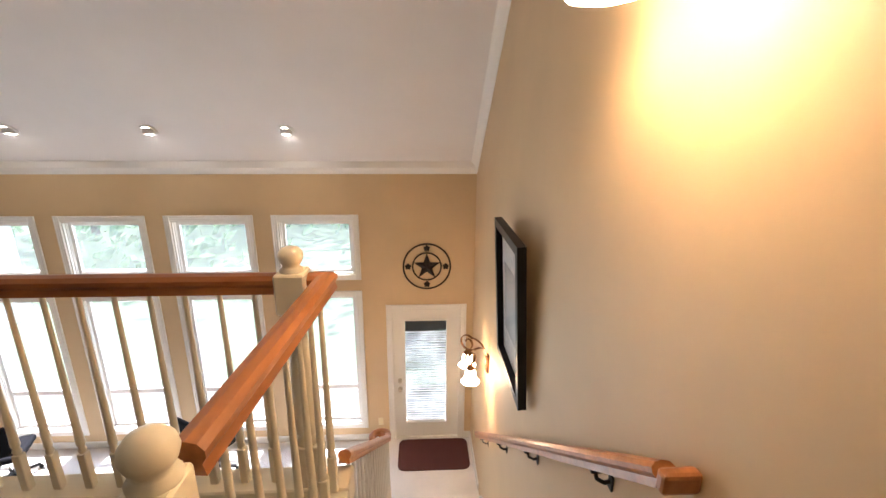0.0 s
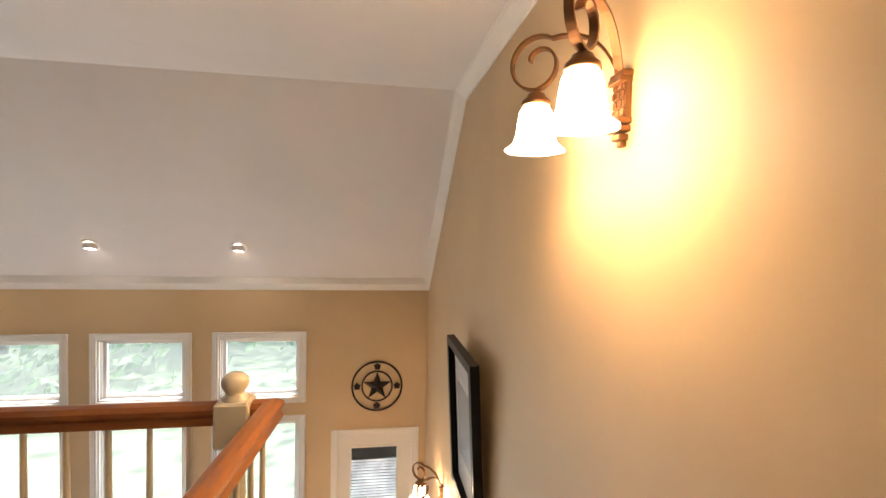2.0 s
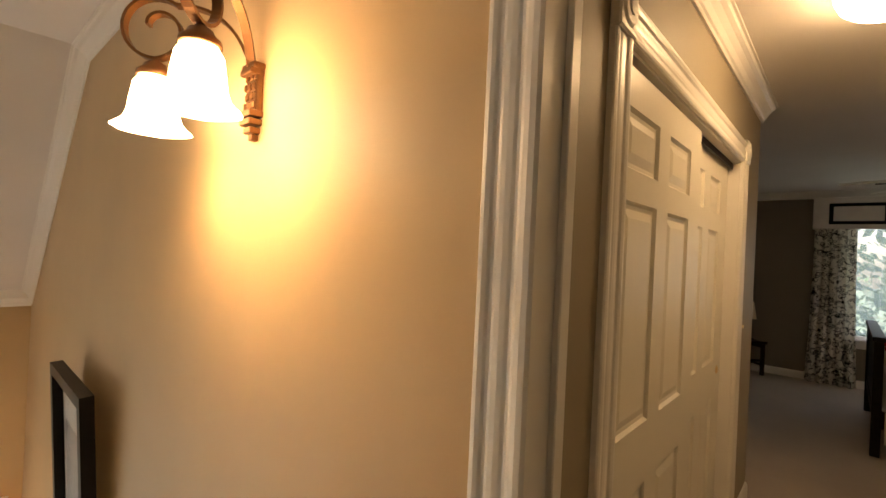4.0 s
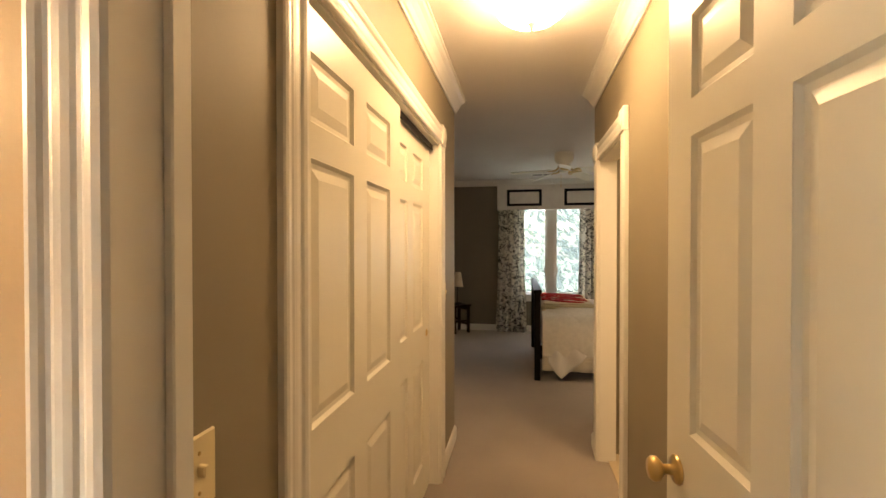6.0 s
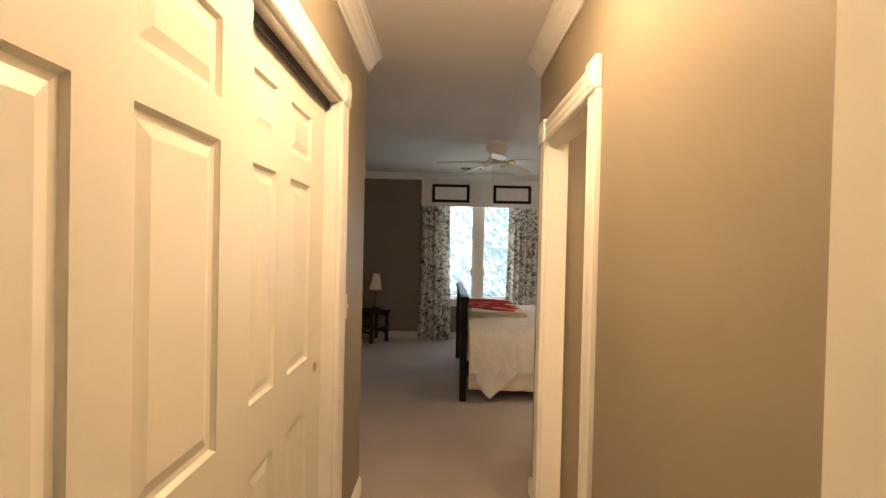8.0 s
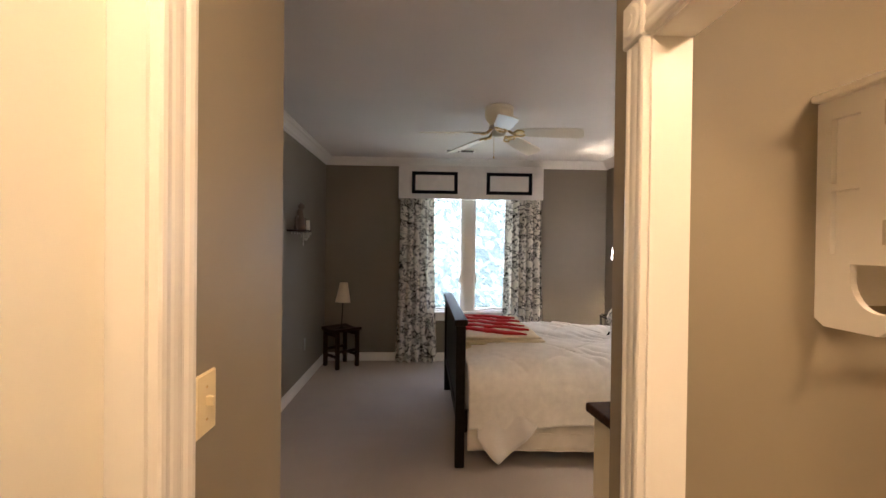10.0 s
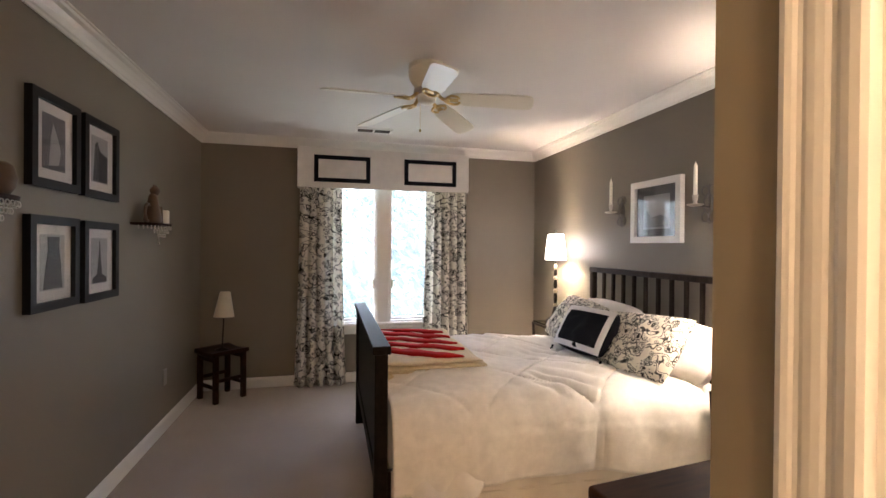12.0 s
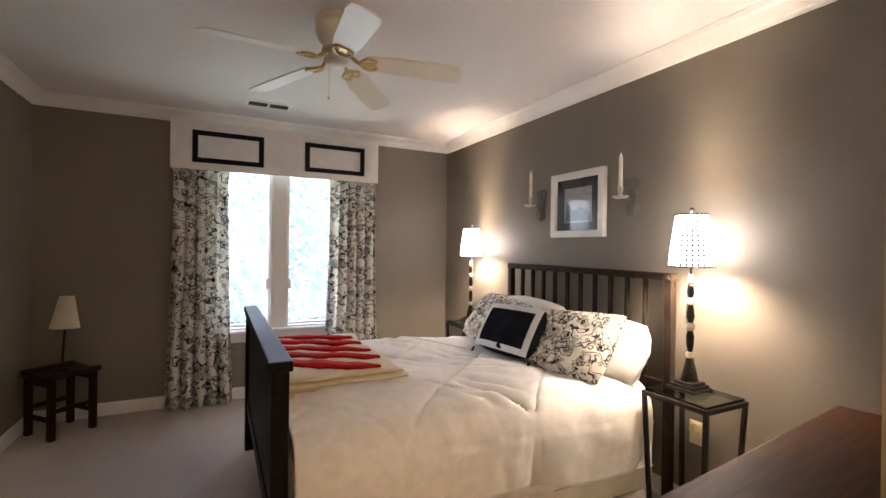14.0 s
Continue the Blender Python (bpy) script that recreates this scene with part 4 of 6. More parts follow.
# framed picture that leans from the stair wall
pic = thing("framed_picture", (-0.02, 3.01, -0.37), "large black framed picture under glass hung by the stairs", "picture")
pic.rotation_euler = (0, radians(-3.2), 0)
W2, H2 = 0.41, 1.10
bm = wall_grid("x", -0.062, -0.005, -W2, W2, 0, H2, [(-W2 + 0.06, W2 - 0.06, 0.06, H2 - 0.06)])
part("frame", bm, M_BLACK, pic, "deep black frame", True)
part("mat_board", box((-0.014, -W2 + 0.05, 0.05), (-0.008, W2 - 0.05, H2 - 0.05)), M_WHITEMAT, pic, "", True)
part("print", box((-0.018, -0.26, 0.28), (-0.0145, 0.26, 0.80)), M_PALEPRINT, pic, "pale grey print", True)
p = part("glazing", box((-0.026, -W2 + 0.05, 0.05), (-0.023, W2 - 0.05, H2 - 0.05)), M_PANE, pic, "clear glass", True)
p.visible_shadow = False

# metal star in a double ring
star = thing("metal_star", (-0.625, YF - 0.02, -0.425), "dark metal star set in two rings on the wall", "wall ornament")
for r, w in ((0.305, 0.011), (0.185, 0.010)):
    bm = bmesh.new()
    tube(bm, [(r * math.cos(a), 0, r * math.sin(a)) for a in (math.tau * k / 48 for k in range(48))], w, 8, True, (0, 1, 0))
    part("ring", bm, M_IRON, star, "", True)
bm = bmesh.new()
rim = [bm.verts.new((q * math.sin(a), 0, q * math.cos(a))) for q, a in (((0.184 if k % 2 == 0 else 0.072), math.tau * k / 10) for k in range(10))]
top, back = bm.verts.new((0, -0.035, 0)), bm.verts.new((0, 0.004, 0))
for k in range(10):
    bm.faces.new((rim[k], rim[(k + 1) % 10], top))
    bm.faces.new((rim[(k + 1) % 10], rim[k], back))
part("star_body", bm, M_IRON, star, "five-pointed raised star", True)
for k in range(4):
    a = k * math.pi / 2
    cx, cz = 0.245 * math.sin(a), 0.245 * math.cos(a)
    bm = bmesh.new()
    for j in range(5):
        q = math.tau * j / 5
        lathe(bm, [(0.0, -0.008), (0.017, -0.006), (0.017, 0.006), (0.0, 0.008)], 8, (cx + 0.026 * math.sin(q), cz + 0.026 * math.cos(q), 0))
    lathe(bm, [(0.0, -0.012), (0.014, -0.010), (0.014, 0.010), (0.0, 0.012)], 8, (cx, cz, 0))
    bmesh.ops.rotate(bm, verts=bm.verts, cent=(0, 0, 0), matrix=Matrix.Rotation(radians(90), 3, "X"))
    part("rosette", bm, M_IRON, star, "", True)

# door mat
bm = bmesh.new()
bx(bm, (-1.04, 5.06, LOW), (-0.06, 5.66, LOW + 0.012))
bmesh.ops.bevel(bm, geom=[e for e in bm.edges if abs(e.verts[0].co.z - e.verts[1].co.z) > 0.005], offset=0.10, segments=5, affect="EDGES", profile=0.5)
single("door_mat", bm, M_MAT, "dark brown doormat with rounded corners on pale carpet", "doormat")

# recessed ceiling lights
cdir = Vector((0, -SL, -1)).normalized()
first = None
for x, y in ((-2.13, 5.19), (-3.56, 5.19), (-4.98, 5.19), (-6.4, 5.19)):
    z = 0.86 + SL * (YF - y)
    m = Matrix.Translation((x, y, z)) @ Euler((-math.atan(SL), 0, 0)).to_matrix().to_4x4()
    if first is None:
        first = thing("recessed_light", (0, 0, 0), "round white ceiling downlight, lit", "ceiling light", "recessed ceiling lights")
        bm = bmesh.new()
        lathe(bm, [(0.088, 0.0), (0.088, -0.006), (0.080, -0.012), (0.066, -0.010), (0.060, 0.004)], 28)
        part("trim_ring", bm, M_TRIM, first, "white trim ring", True)
        bm = bmesh.new()
        lathe(bm, [(0.062, 0.020), (0.062, -0.030), (0.058, -0.040), (0.050, -0.040), (0.048, -0.030)], 24)
        bmesh.ops.rotate(bm, verts=bm.verts, cent=(0, 0, 0), matrix=Matrix.Rotation(math.atan(SL) * 0.8, 3, "X"))
        part("gimbal", bm, M_TRIM, first, "white tilting lamp holder", True)
        bm = bmesh.new()
        lathe(bm, [(0.0, -0.036), (0.030, -0.035), (0.048, -0.030), (0.0, -0.026)], 24)
        bmesh.ops.rotate(bm, verts=bm.verts, cent=(0, 0, 0), matrix=Matrix.Rotation(math.atan(SL) * 0.8, 3, "X"))
        part("lens", bm, M_CAN, first, "lit lens", True)
        first.matrix_world = m
    else:
        copy_thing(first, m)

# hall ceiling light
dome = thing("ceiling_light", (1.52, -0.03, CE), "flush ceiling light with a lit frosted dome", "ceiling light")
bm = bmesh.new()
lathe(bm, [(0.0, 0), (0.165, 0), (0.168, -0.012), (0.160, -0.03), (0.150, -0.034), (0.0, -0.034)], 36)
part("base", bm, M_SILVER, dome, "satin metal base", True)
bm = bmesh.new()
lathe(bm, [(0.158, -0.030), (0.156, -0.05), (0.140, -0.085), (0.105, -0.112), (0.06, -0.126), (0.0, -0.13)], 36)
part("glass_dome", bm, M_DOME, dome, "lit frosted glass", True)
bm = bmesh.new()
lathe(bm, [(0.0, -0.125), (0.016, -0.128), (0.017, -0.135), (0.008, -0.140), (0.010, -0.150), (0.005, -0.160), (0.0, -0.162)], 14)
part("finial", bm, M_SILVER, dome, "small metal finial", True)

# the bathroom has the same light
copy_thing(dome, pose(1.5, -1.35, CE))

# bathroom wall cabinet with open sides
cab = thing("bathroom_cabinet", (2.67, -1.34, 1.205), "white wooden wall cabinet with a towel rail below", "cabinet")
CX0, CX1, CY0, CY1, CZ0, CZ1 = 2.573, 2.773, -1.545, -1.022, 1.205, 1.825
for y in (CY1, CY0 + 0.018):
    bm = wall_grid("y", y - 0.018, y, CX0, CX1, 1.38, CZ1, [(CX0 + 0.075, CX1 - 0.045, 1.405, 1.575), (CX0 + 0.075, CX1 - 0.045, 1.595, 1.770)])
    # sunk panels behind the two openings, and a bracket curving forward to the rail
    bx(bm, (CX0 + 0.070, y - 0.0175, 1.400), (CX1 - 0.040, y - 0.0155, 1.775))
    curve = [(CX0, CZ0 + 0.055)] + [(CX0 + 0.020 + 0.075 * math.sin(q), CZ0 + 0.055 + 0.085 * (1 - math.cos(q))) for q in (math.pi / 2 * i / 8 for i in range(9))] + [(CX0 + 0.095, 1.38), (CX1, 1.38), (CX1, CZ0 + 0.02), (CX1 - 0.03, CZ0), (CX0 + 0.02, CZ0), (CX0, CZ0 + 0.015)]
    ends = [[bm.verts.new((u, q, w)) for u, w in curve] for q in (y - 0.018, y)]
    bm.faces.new(ends[0])
    bm.faces.new(ends[1][::-1])
    for i in range(len(curve)):
        q = (i + 1) % len(curve)
        bm.faces.new((ends[0][i], ends[1][i], ends[1][q], ends[0][q]))
    bmesh.ops.recalc_face_normals(bm, faces=bm.faces)
    part("side_panel", bm, M_TRIM, cab)
part("back_panel", box((CX1 - 0.012, CY0 + 0.018, 1.26), (CX1 - 0.001, CY1 - 0.018, CZ1)), M_TRIM, cab)
for z in (1.38, 1.585, CZ1 - 0.016):
    part("shelf", box((CX0 + 0.02, CY0 + 0.018, z), (CX1 - 0.012, CY1 - 0.018, z + 0.014)), M_TRIM, cab)
door = part("door", wall_grid("x", CX0 - 0.018, CX0, CY0 + 0.01, CY1 - 0.0, 1.38, CZ1 - 0.01, [(CY0 + 0.07, CY1 - 0.06, 1.44, CZ1 - 0.07)]), M_TRIM, cab)
part("door_panel", box((CX0 - 0.012, CY0 + 0.068, 1.438), (CX0 - 0.006, CY1 - 0.058, CZ1 - 0.068)), M_TRIM, door)
for z in (1.46, 1.75):
    part("hinge", box((CX0 + 0.003, CY1, z - 0.03), (CX0 + 0.012, CY1 + 0.004, z + 0.03), 0.001), M_SILVER, cab, "small metal hinge")
bm = bmesh.new()
rod(bm, (CX0 + 0.03, CY0 + 0.01, 1.238), (CX0 + 0.03, CY1 - 0.01, 1.238), 0.010)
part("towel_rail", bm, M_TRIM, cab)
part("cornice", box((CX0 - 0.045, CY0 - 0.025, CZ1), (CX1, CY1 + 0.025, CZ1 + 0.022), 0.008, 2), M_TRIM, cab)

# ---- bedroom ----
# bed
bed = thing("bed", (5.1, -1.1, 0), "black wooden bed with slatted headboard and panelled footboard", "bed")
FX0, FX1, FY = 4.375, 5.965, -0.155
HX0, HX1, HY = 4.262, 5.735, -2.085
foot = part("footboard", box((FX0 + 0.05, FY - 0.012, 0.30), (FX1 - 0.05, FY + 0.012, 0.88), 0.003), M_BLACKWOOD, bed, "black panelled footboard")
for x in (FX0, FX1 - 0.055):
    part("post", box((x, FY - 0.03, 0.0), (x + 0.055, FY + 0.03, 0.905), 0.004), M_BLACKWOOD, foot)
part("cap_rail", box((FX0 - 0.012, FY - 0.042, 0.906), (FX1 + 0.012, FY + 0.042, 0.945), 0.006, 2), M_BLACKWOOD, foot)
part("lower_rail", box((FX0 + 0.055, FY - 0.02, 0.26), (FX1 - 0.055, FY + 0.02, 0.34), 0.004), M_BLACKWOOD, foot)
part("upper_rail", box((FX0 + 0.055, FY - 0.02, 0.82), (FX1 - 0.055, FY + 0.02, 0.905), 0.004), M_BLACKWOOD, foot)
headb = part("headboard", box((HX0, HY - 0.03, 1.1965), (HX1, HY + 0.03, 1.236), 0.005), M_HEADWOOD, bed, "dark slatted headboard")
for x in (HX0, HX1 - 0.045):
    part("post", box((x, HY - 0.022, 0.0), (x + 0.045, HY + 0.022, 1.195), 0.004), M_HEADWOOD, headb)
part("lower_rail", box((HX0 + 0.045, HY - 0.015, 0.55), (HX1 - 0.045, HY + 0.015, 0.66), 0.003), M_HEADWOOD, headb)
for k in range(10):
    x = HX0 + 0.175 + k * 0.125
    part("slat", box((x - 0.011, HY - 0.012, 0.66), (x + 0.011, HY + 0.012, 1.196), 0.002), M_HEADWOOD, headb)
for x in (4.41, 5.85):
    part("side_rail", box((x - 0.015, HY + 0.03, 0.22), (x + 0.015, FY - 0.03, 0.36), 0.004), M_BLACKWOOD, bed)


def bed_x(v):
    """Both edges of the mattress at a share v of the way from foot to head."""
    return 4.40 + (4.335 - 4.40) * v, 5.90 + (5.69 - 5.90) * v


mat_ = single("mattress", box((4.42, HY + 0.05, 0.30), (5.70, FY - 0.05, 0.56), 0.05, 3), M_SHEET, "white mattress under the bedding", "mattress")

# comforter: puffed top, hanging on the near side, a corner falling lowest at the foot
bm = bmesh.new()
NU, NV = 130, 120
grid = []
for j in range(NV + 1):
    v = j / NV
    y = FY - 0.05 + (-1.93 - (FY - 0.05)) * v
    xa, xb = bed_x(v)
    corner = max(0.0, 1 - v / 0.20)
    hang = 0.325 + 0.02 * math.sin(9 * v) + 0.035 * noise.noise((v * 5, 3, 1)) - (0.12 if v > 0.9 else 0) * (v - 0.9) / 0.1
    width = xb - xa
    total = hang + width + 0.25
    row = []
    for i in range(NU + 1):
        s = i / NU * total
        r = 0.15
        zt = 0.655 + 0.012 * math.sin(v * 3)
        if s < hang - r * 0.57:
            x, z, n = xa - 0.03 - 0.018 * (1 - s / hang), zt - r - (hang - r * 0.57 - s), Vector((-1, 0, 0))
        elif s < hang + r:
            a = (s - hang + r * 0.57) / (r * 1.57) * math.pi / 2
            x, z, n = xa - 0.03 + r * (1 - math.cos(a)), zt - r + r * math.sin(a), Vector((-math.cos(a), 0, math.sin(a)))
        elif s < hang + width - 0.03:
            x, z, n = xa - 0.03 + r + (s - hang - r), zt, Vector((0, 0, 1))
        else:
            q = s - hang - width + 0.03
            x, z, n = xb + 0.02 + 0.01 * q, zt - q, Vector((1, 0, 0.2))
        q = Vector((x, y, z))
        puff = 0.038 * noise.noise((x * 2.2, y * 2.2, 4)) + 0.010 * noise.noise((x * 5 + 3, y * 5, z * 4)) + 0.004 * noise.noise((x * 14, y * 14, z * 12))
        # sewn diamonds and pulled wrinkles that fan from the pillows
        d1, d2 = (x + y) / 0.62, (x - y) / 0.62
        seam = min(abs(d1 - round(d1)), abs(d2 - round(d2)))
        near = min(1.0, max(0.0, (v - 0.25) / 0.3))
        puff -= (0.010 + 0.016 * near) * math.exp(-(seam / 0.022) ** 2) * (1 if s > hang else 0.2)
        pull = max(0.0, noise.noise((x * 3, y * 3, 8)) + 0.35) * near
        puff += 0.017 * pull * math.sin(46 * (x * 0.55 - y * 0.8) + 6 * noise.noise((x * 3, y * 3, 0))) * math.exp(-(0.2 / max(seam, 0.05)) ** 2 * 0.02) * (1 if s > hang + 0.05 else 0.1)
        if s < hang + r:
            puff += 0.030 * math.sin(math.pi * min(1.0, s / (hang + r))) * (0.7 + 0.6 * noise.noise((y * 3.5, 2, 7)))
        if s < hang:
            puff += 0.007 * math.sin(y * 17 + 2 * noise.noise((y * 3, 0, 0))) * (1 - s / hang) * 0.6
        row.append(bm.verts.new(q + n * puff))
    grid.append(row)
for j in range(NV):
    for i in range(NU):
        f = bm.faces.new((grid[j][i], grid[j][i + 1], grid[j + 1][i + 1], grid[j + 1][i]))
        f.smooth = True
HEM = [tuple(r[0].co) for r in grid]
bmesh.ops.recalc_face_normals(bm, faces=bm.faces)
duvet = single("comforter", bm, M_LINEN, "white puffed comforter with sewn diamonds, slightly rumpled", "comforter")
so = duvet.modifiers.new("thick", "SOLIDIFY")
so.thickness, so.offset = 0.022, -1
bm = bmesh.new()
tube(bm, HEM, 0.0045, 6, False, (1, 0, 0))
part("hem", bm, M_LINEN, duvet, "stitched edge", True)

# bed skirt with soft folds
bm = bmesh.new()
rows = []
for j in range(121):
    v = j / 120
    y = FY - 0.05 + (HY + 0.06 - FY + 0.05) * v
    x = bed_x(v)[0] + 0.0
    f = 0.006 * math.sin(y * 34) + 0.008 * noise.noise((y * 4, 1, 2))
    rows.append([bm.verts.new((x + f * (1.4 - z), y, z)) for z in (0.105 + 0.006 * noise.noise((y * 6, 0, 0)), 0.14, 0.19, 0.25, 0.36)])
for a, b in zip(rows, rows[1:]):
    for k in range(4):
        bm.faces.new((a[k], a[k + 1], b[k + 1], b[k])).smooth = True
sk = single("bed_skirt", bm, M_SKIRT, "cream cloth bed skirt with piped seams, above the carpet", "bed skirt")
so = sk.modifiers.new("thick", "SOLIDIFY")
so.thickness = 0.004
for zq in (0.112, 0.215):
    bm = bmesh.new()
    tube(bm, [(bed_x(j / 40)[0] - 0.006 + 0.008 * noise.noise((FY - 1.9 * j / 40) * Vector((4, 0, 0)) + Vector((0, 1, 2))), FY - 0.05 + (HY + 0.11 - FY) * j / 40, zq) for j in range(41)], 0.005, 6, False, (0, 0, 1))
    part("piping", bm, M_SKIRT, sk, "", True)

# a corner of the sheet that slips out under the comforter
bm = bmesh.new()
rows = []
for j in range(25):
    v = j / 24
    y = -0.26 - 0.36 * v
    low = 0.05 + 0.42 * abs(v - 0.42) ** 1.1
    rows.append([bm.verts.new((4.345 - 0.018 * (1 - q) + 0.012 * math.sin(v * 13 + 2 * q) * (1 - 0.5 * q), y + 0.02 * (1 - q) * math.sin(5 * v), low + (0.42 - low) * q)) for q in (k / 10 for k in range(11))])
for a, b in zip(rows, rows[1:]):
    for k in range(10):
        bm.faces.new((a[k], a[k + 1], b[k + 1], b[k])).smooth = True
sh = single("bed_sheet", bm, M_SHEET, "white sheet corner hanging out below the comforter", "sheet")
so = sh.modifiers.new("thick", "SOLIDIFY")
so.thickness = 0.004


def pillow(name, w, h, t, mat, label, category, m, flange=0.0, group=""):
    """A stuffed cushion: bulged both ways, pinched corners, with a flat flange when asked for."""
    n = 22
    bulge = 3.2 if flange or t < 0.15 else 4.2
    bm = bmesh.new()
    sides = []
    for s in (1, -1):
        g = []
        for j in range(n + 1):
            row = []
            for i in range(n + 1):
                u, v = 2 * i / n - 1, 2 * j / n - 1
                k = (max(0, 1 - abs(u) ** bulge) * max(0, 1 - abs(v) ** bulge)) ** 0.55
                if flange and (abs(u) > 1 - flange or abs(v) > 1 - flange):
                    k *= 0.12
                pinch = 1 - (0.07 if flange else 0.15) * (abs(u) * abs(v)) ** 2 - 0.03 * (1 - abs(u)) * abs(v) - 0.03 * (1 - abs(v)) * abs(u)
                wr = 0.030 * noise.noise((u * 2.2 + w, v * 2.2 + h, s * 3)) + 0.010 * noise.noise((u * 6, v * 6 + w, s * 3))
                row.append(bm.verts.new((u * w / 2 * pinch, s * (0.004 + t / 2 * k + wr * k), v * h / 2 * pinch)))
            g.append(row)
        sides.append(g)
        for j in range(n):
            for i in range(n):
                q = (g[j][i], g[j][i + 1], g[j + 1][i + 1], g[j + 1][i])
                bm.faces.new(q if s < 0 else q[::-1]).smooth = True
    a, b = sides
    ring = [(0, i) for i in range(n)] + [(j, n) for j in range(n)] + [(n, i) for i in range(n, 0, -1)] + [(j, 0) for j in range(n, 0, -1)]
    for (j0, i0), (j1, i1) in zip(ring, ring[1:] + ring[:1]):
        bm.faces.new((a[j0][i0], a[j1][i1], b[j1][i1], b[j0][i0])).smooth = True
    bmesh.ops.recalc_face_normals(bm, faces=bm.faces)
    ob = part(name, bm, mat)
    ob.matrix_world = m
    return tagged(ob, label, category, group)


# backs lean on the headboard; x along the bed's width
pillow("pillow", 0.70, 0.38, 0.23, M_SHEET, "plump white pillow against the headboard", "pillow", pose(4.64, -1.90, 0.785, 32, 5, 4), 0, "bed pillows")
pillow("pillow", 0.70, 0.38, 0.23, M_SHEET, "plump white pillow against the headboard", "pillow", pose(5.28, -1.92, 0.83, 30, 0, -2), 0, "bed pillows")
pillow("patterned_pillow", 0.74, 0.43, 0.15, M_FLORAL_P, "black and white floral pillow with a flat border", "pillow", pose(4.70, -1.72, 0.825, 38, 4, 4), 0.12, "patterned pillows")
pillow("patterned_pillow", 0.66, 0.40, 0.15, M_FLORAL_P, "black and white floral pillow with a flat border", "pillow", pose(5.39, -1.72, 0.845, 38, -3, -6), 0.12, "patterned pillows")
lum = thing("accent_pillow", (5.035, -1.605, 0.76), "small black pillow with a white border and tassels", "pillow")
lum.matrix_world = pose(5.035, -1.605, 0.842, 30, 2, 2)
ob = pillow("cushion", 0.58, 0.34, 0.10, M_BLACKCLOTH, "", "", Matrix(), 0)
ob.parent = lum
for k in ("label", "category", "group", "kind"):
    if k in ob:
        del ob[k]
bm = wall_grid("y", 0, 0.004, -0.262, 0.262, -0.150, 0.150, [(-0.222, 0.222, -0.114, 0.114)])
bmesh.ops.subdivide_edges(bm, edges=bm.edges[:], cuts=4, use_grid_fill=True)
for v in bm.verts:
    u, w = v.co.x / 0.29, v.co.z / 0.17
    v.co.y += 0.011 + 0.052 * (max(0, 1 - abs(u) ** 3.2) * max(0, 1 - abs(w) ** 3.2)) ** 0.55
part("border_band", bm, M_SHEET, lum, "white band", True)
for sx in (-1, 1):
    bm = bmesh.new()
    lathe(bm, [(0.0, 0.0), (0.007, -0.003), (0.009, -0.012), (0.006, -0.018), (0.011, -0.045), (0.0, -0.047)], 8, (sx * 0.285, 0.01, -0.165))
    part("tassel", bm, M_BLACKCLOTH, lum, "", True)

# folded blanket over the foot end
bl = thing("folded_blanket", (5.35, -0.5, 0.67), "folded cream knit blanket with wavy red stripes", "blanket")


def slab(x0, x1, y0, y1, z0, z1, mat, name, seed, nx=30, ny=20):
    bm = bmesh.new()
    top, low = [], []
    for j in range(ny + 1):
        a, b = [], []
        for i in range(nx + 1):
            u, v = i / nx, j / ny
            e = (max(0, 1 - abs(2 * u - 1) ** 10) * max(0, 1 - abs(2 * v - 1) ** 10)) ** 0.5
            x = x0 + (x1 - x0) * u + 0.02 * noise.noise((v * 5, seed, u))
            y = y0 + (y1 - y0) * v + 0.025 * noise.noise((u * 5, seed + 4, v))
            w = 0.012 * noise.noise((x * 5, y * 5, seed))
            mid = (z0 + z1) / 2
            a.append(bm.verts.new((x, y, mid + (z1 - z0) / 2 * (0.25 + 0.75 * e) + w)))
            b.append(bm.verts.new((x, y, mid - (z1 - z0) / 2 * (0.25 + 0.75 * e) + w * 0.5)))
        top.append(a)
        low.append(b)
    for j in range(ny):
        for i in range(nx):
            bm.faces.new((top[j][i], top[j][i + 1], top[j + 1][i + 1], top[j + 1][i])).smooth = True
            bm.faces.new((low[j][i], low[j + 1][i], low[j + 1][i + 1], low[j][i + 1])).smooth = True
    for j in range(ny):
        for i in (0, nx):
            bm.faces.new((top[j][i], top[j + 1][i], low[j + 1][i], low[j][i])).smooth = True
    for i in range(nx):
        for j in (0, ny):
            bm.faces.new((top[j][i], top[j][i + 1], low[j][i + 1], low[j][i])).smooth = True
    bmesh.ops.recalc_face_normals(bm, faces=bm.faces)
    return bm


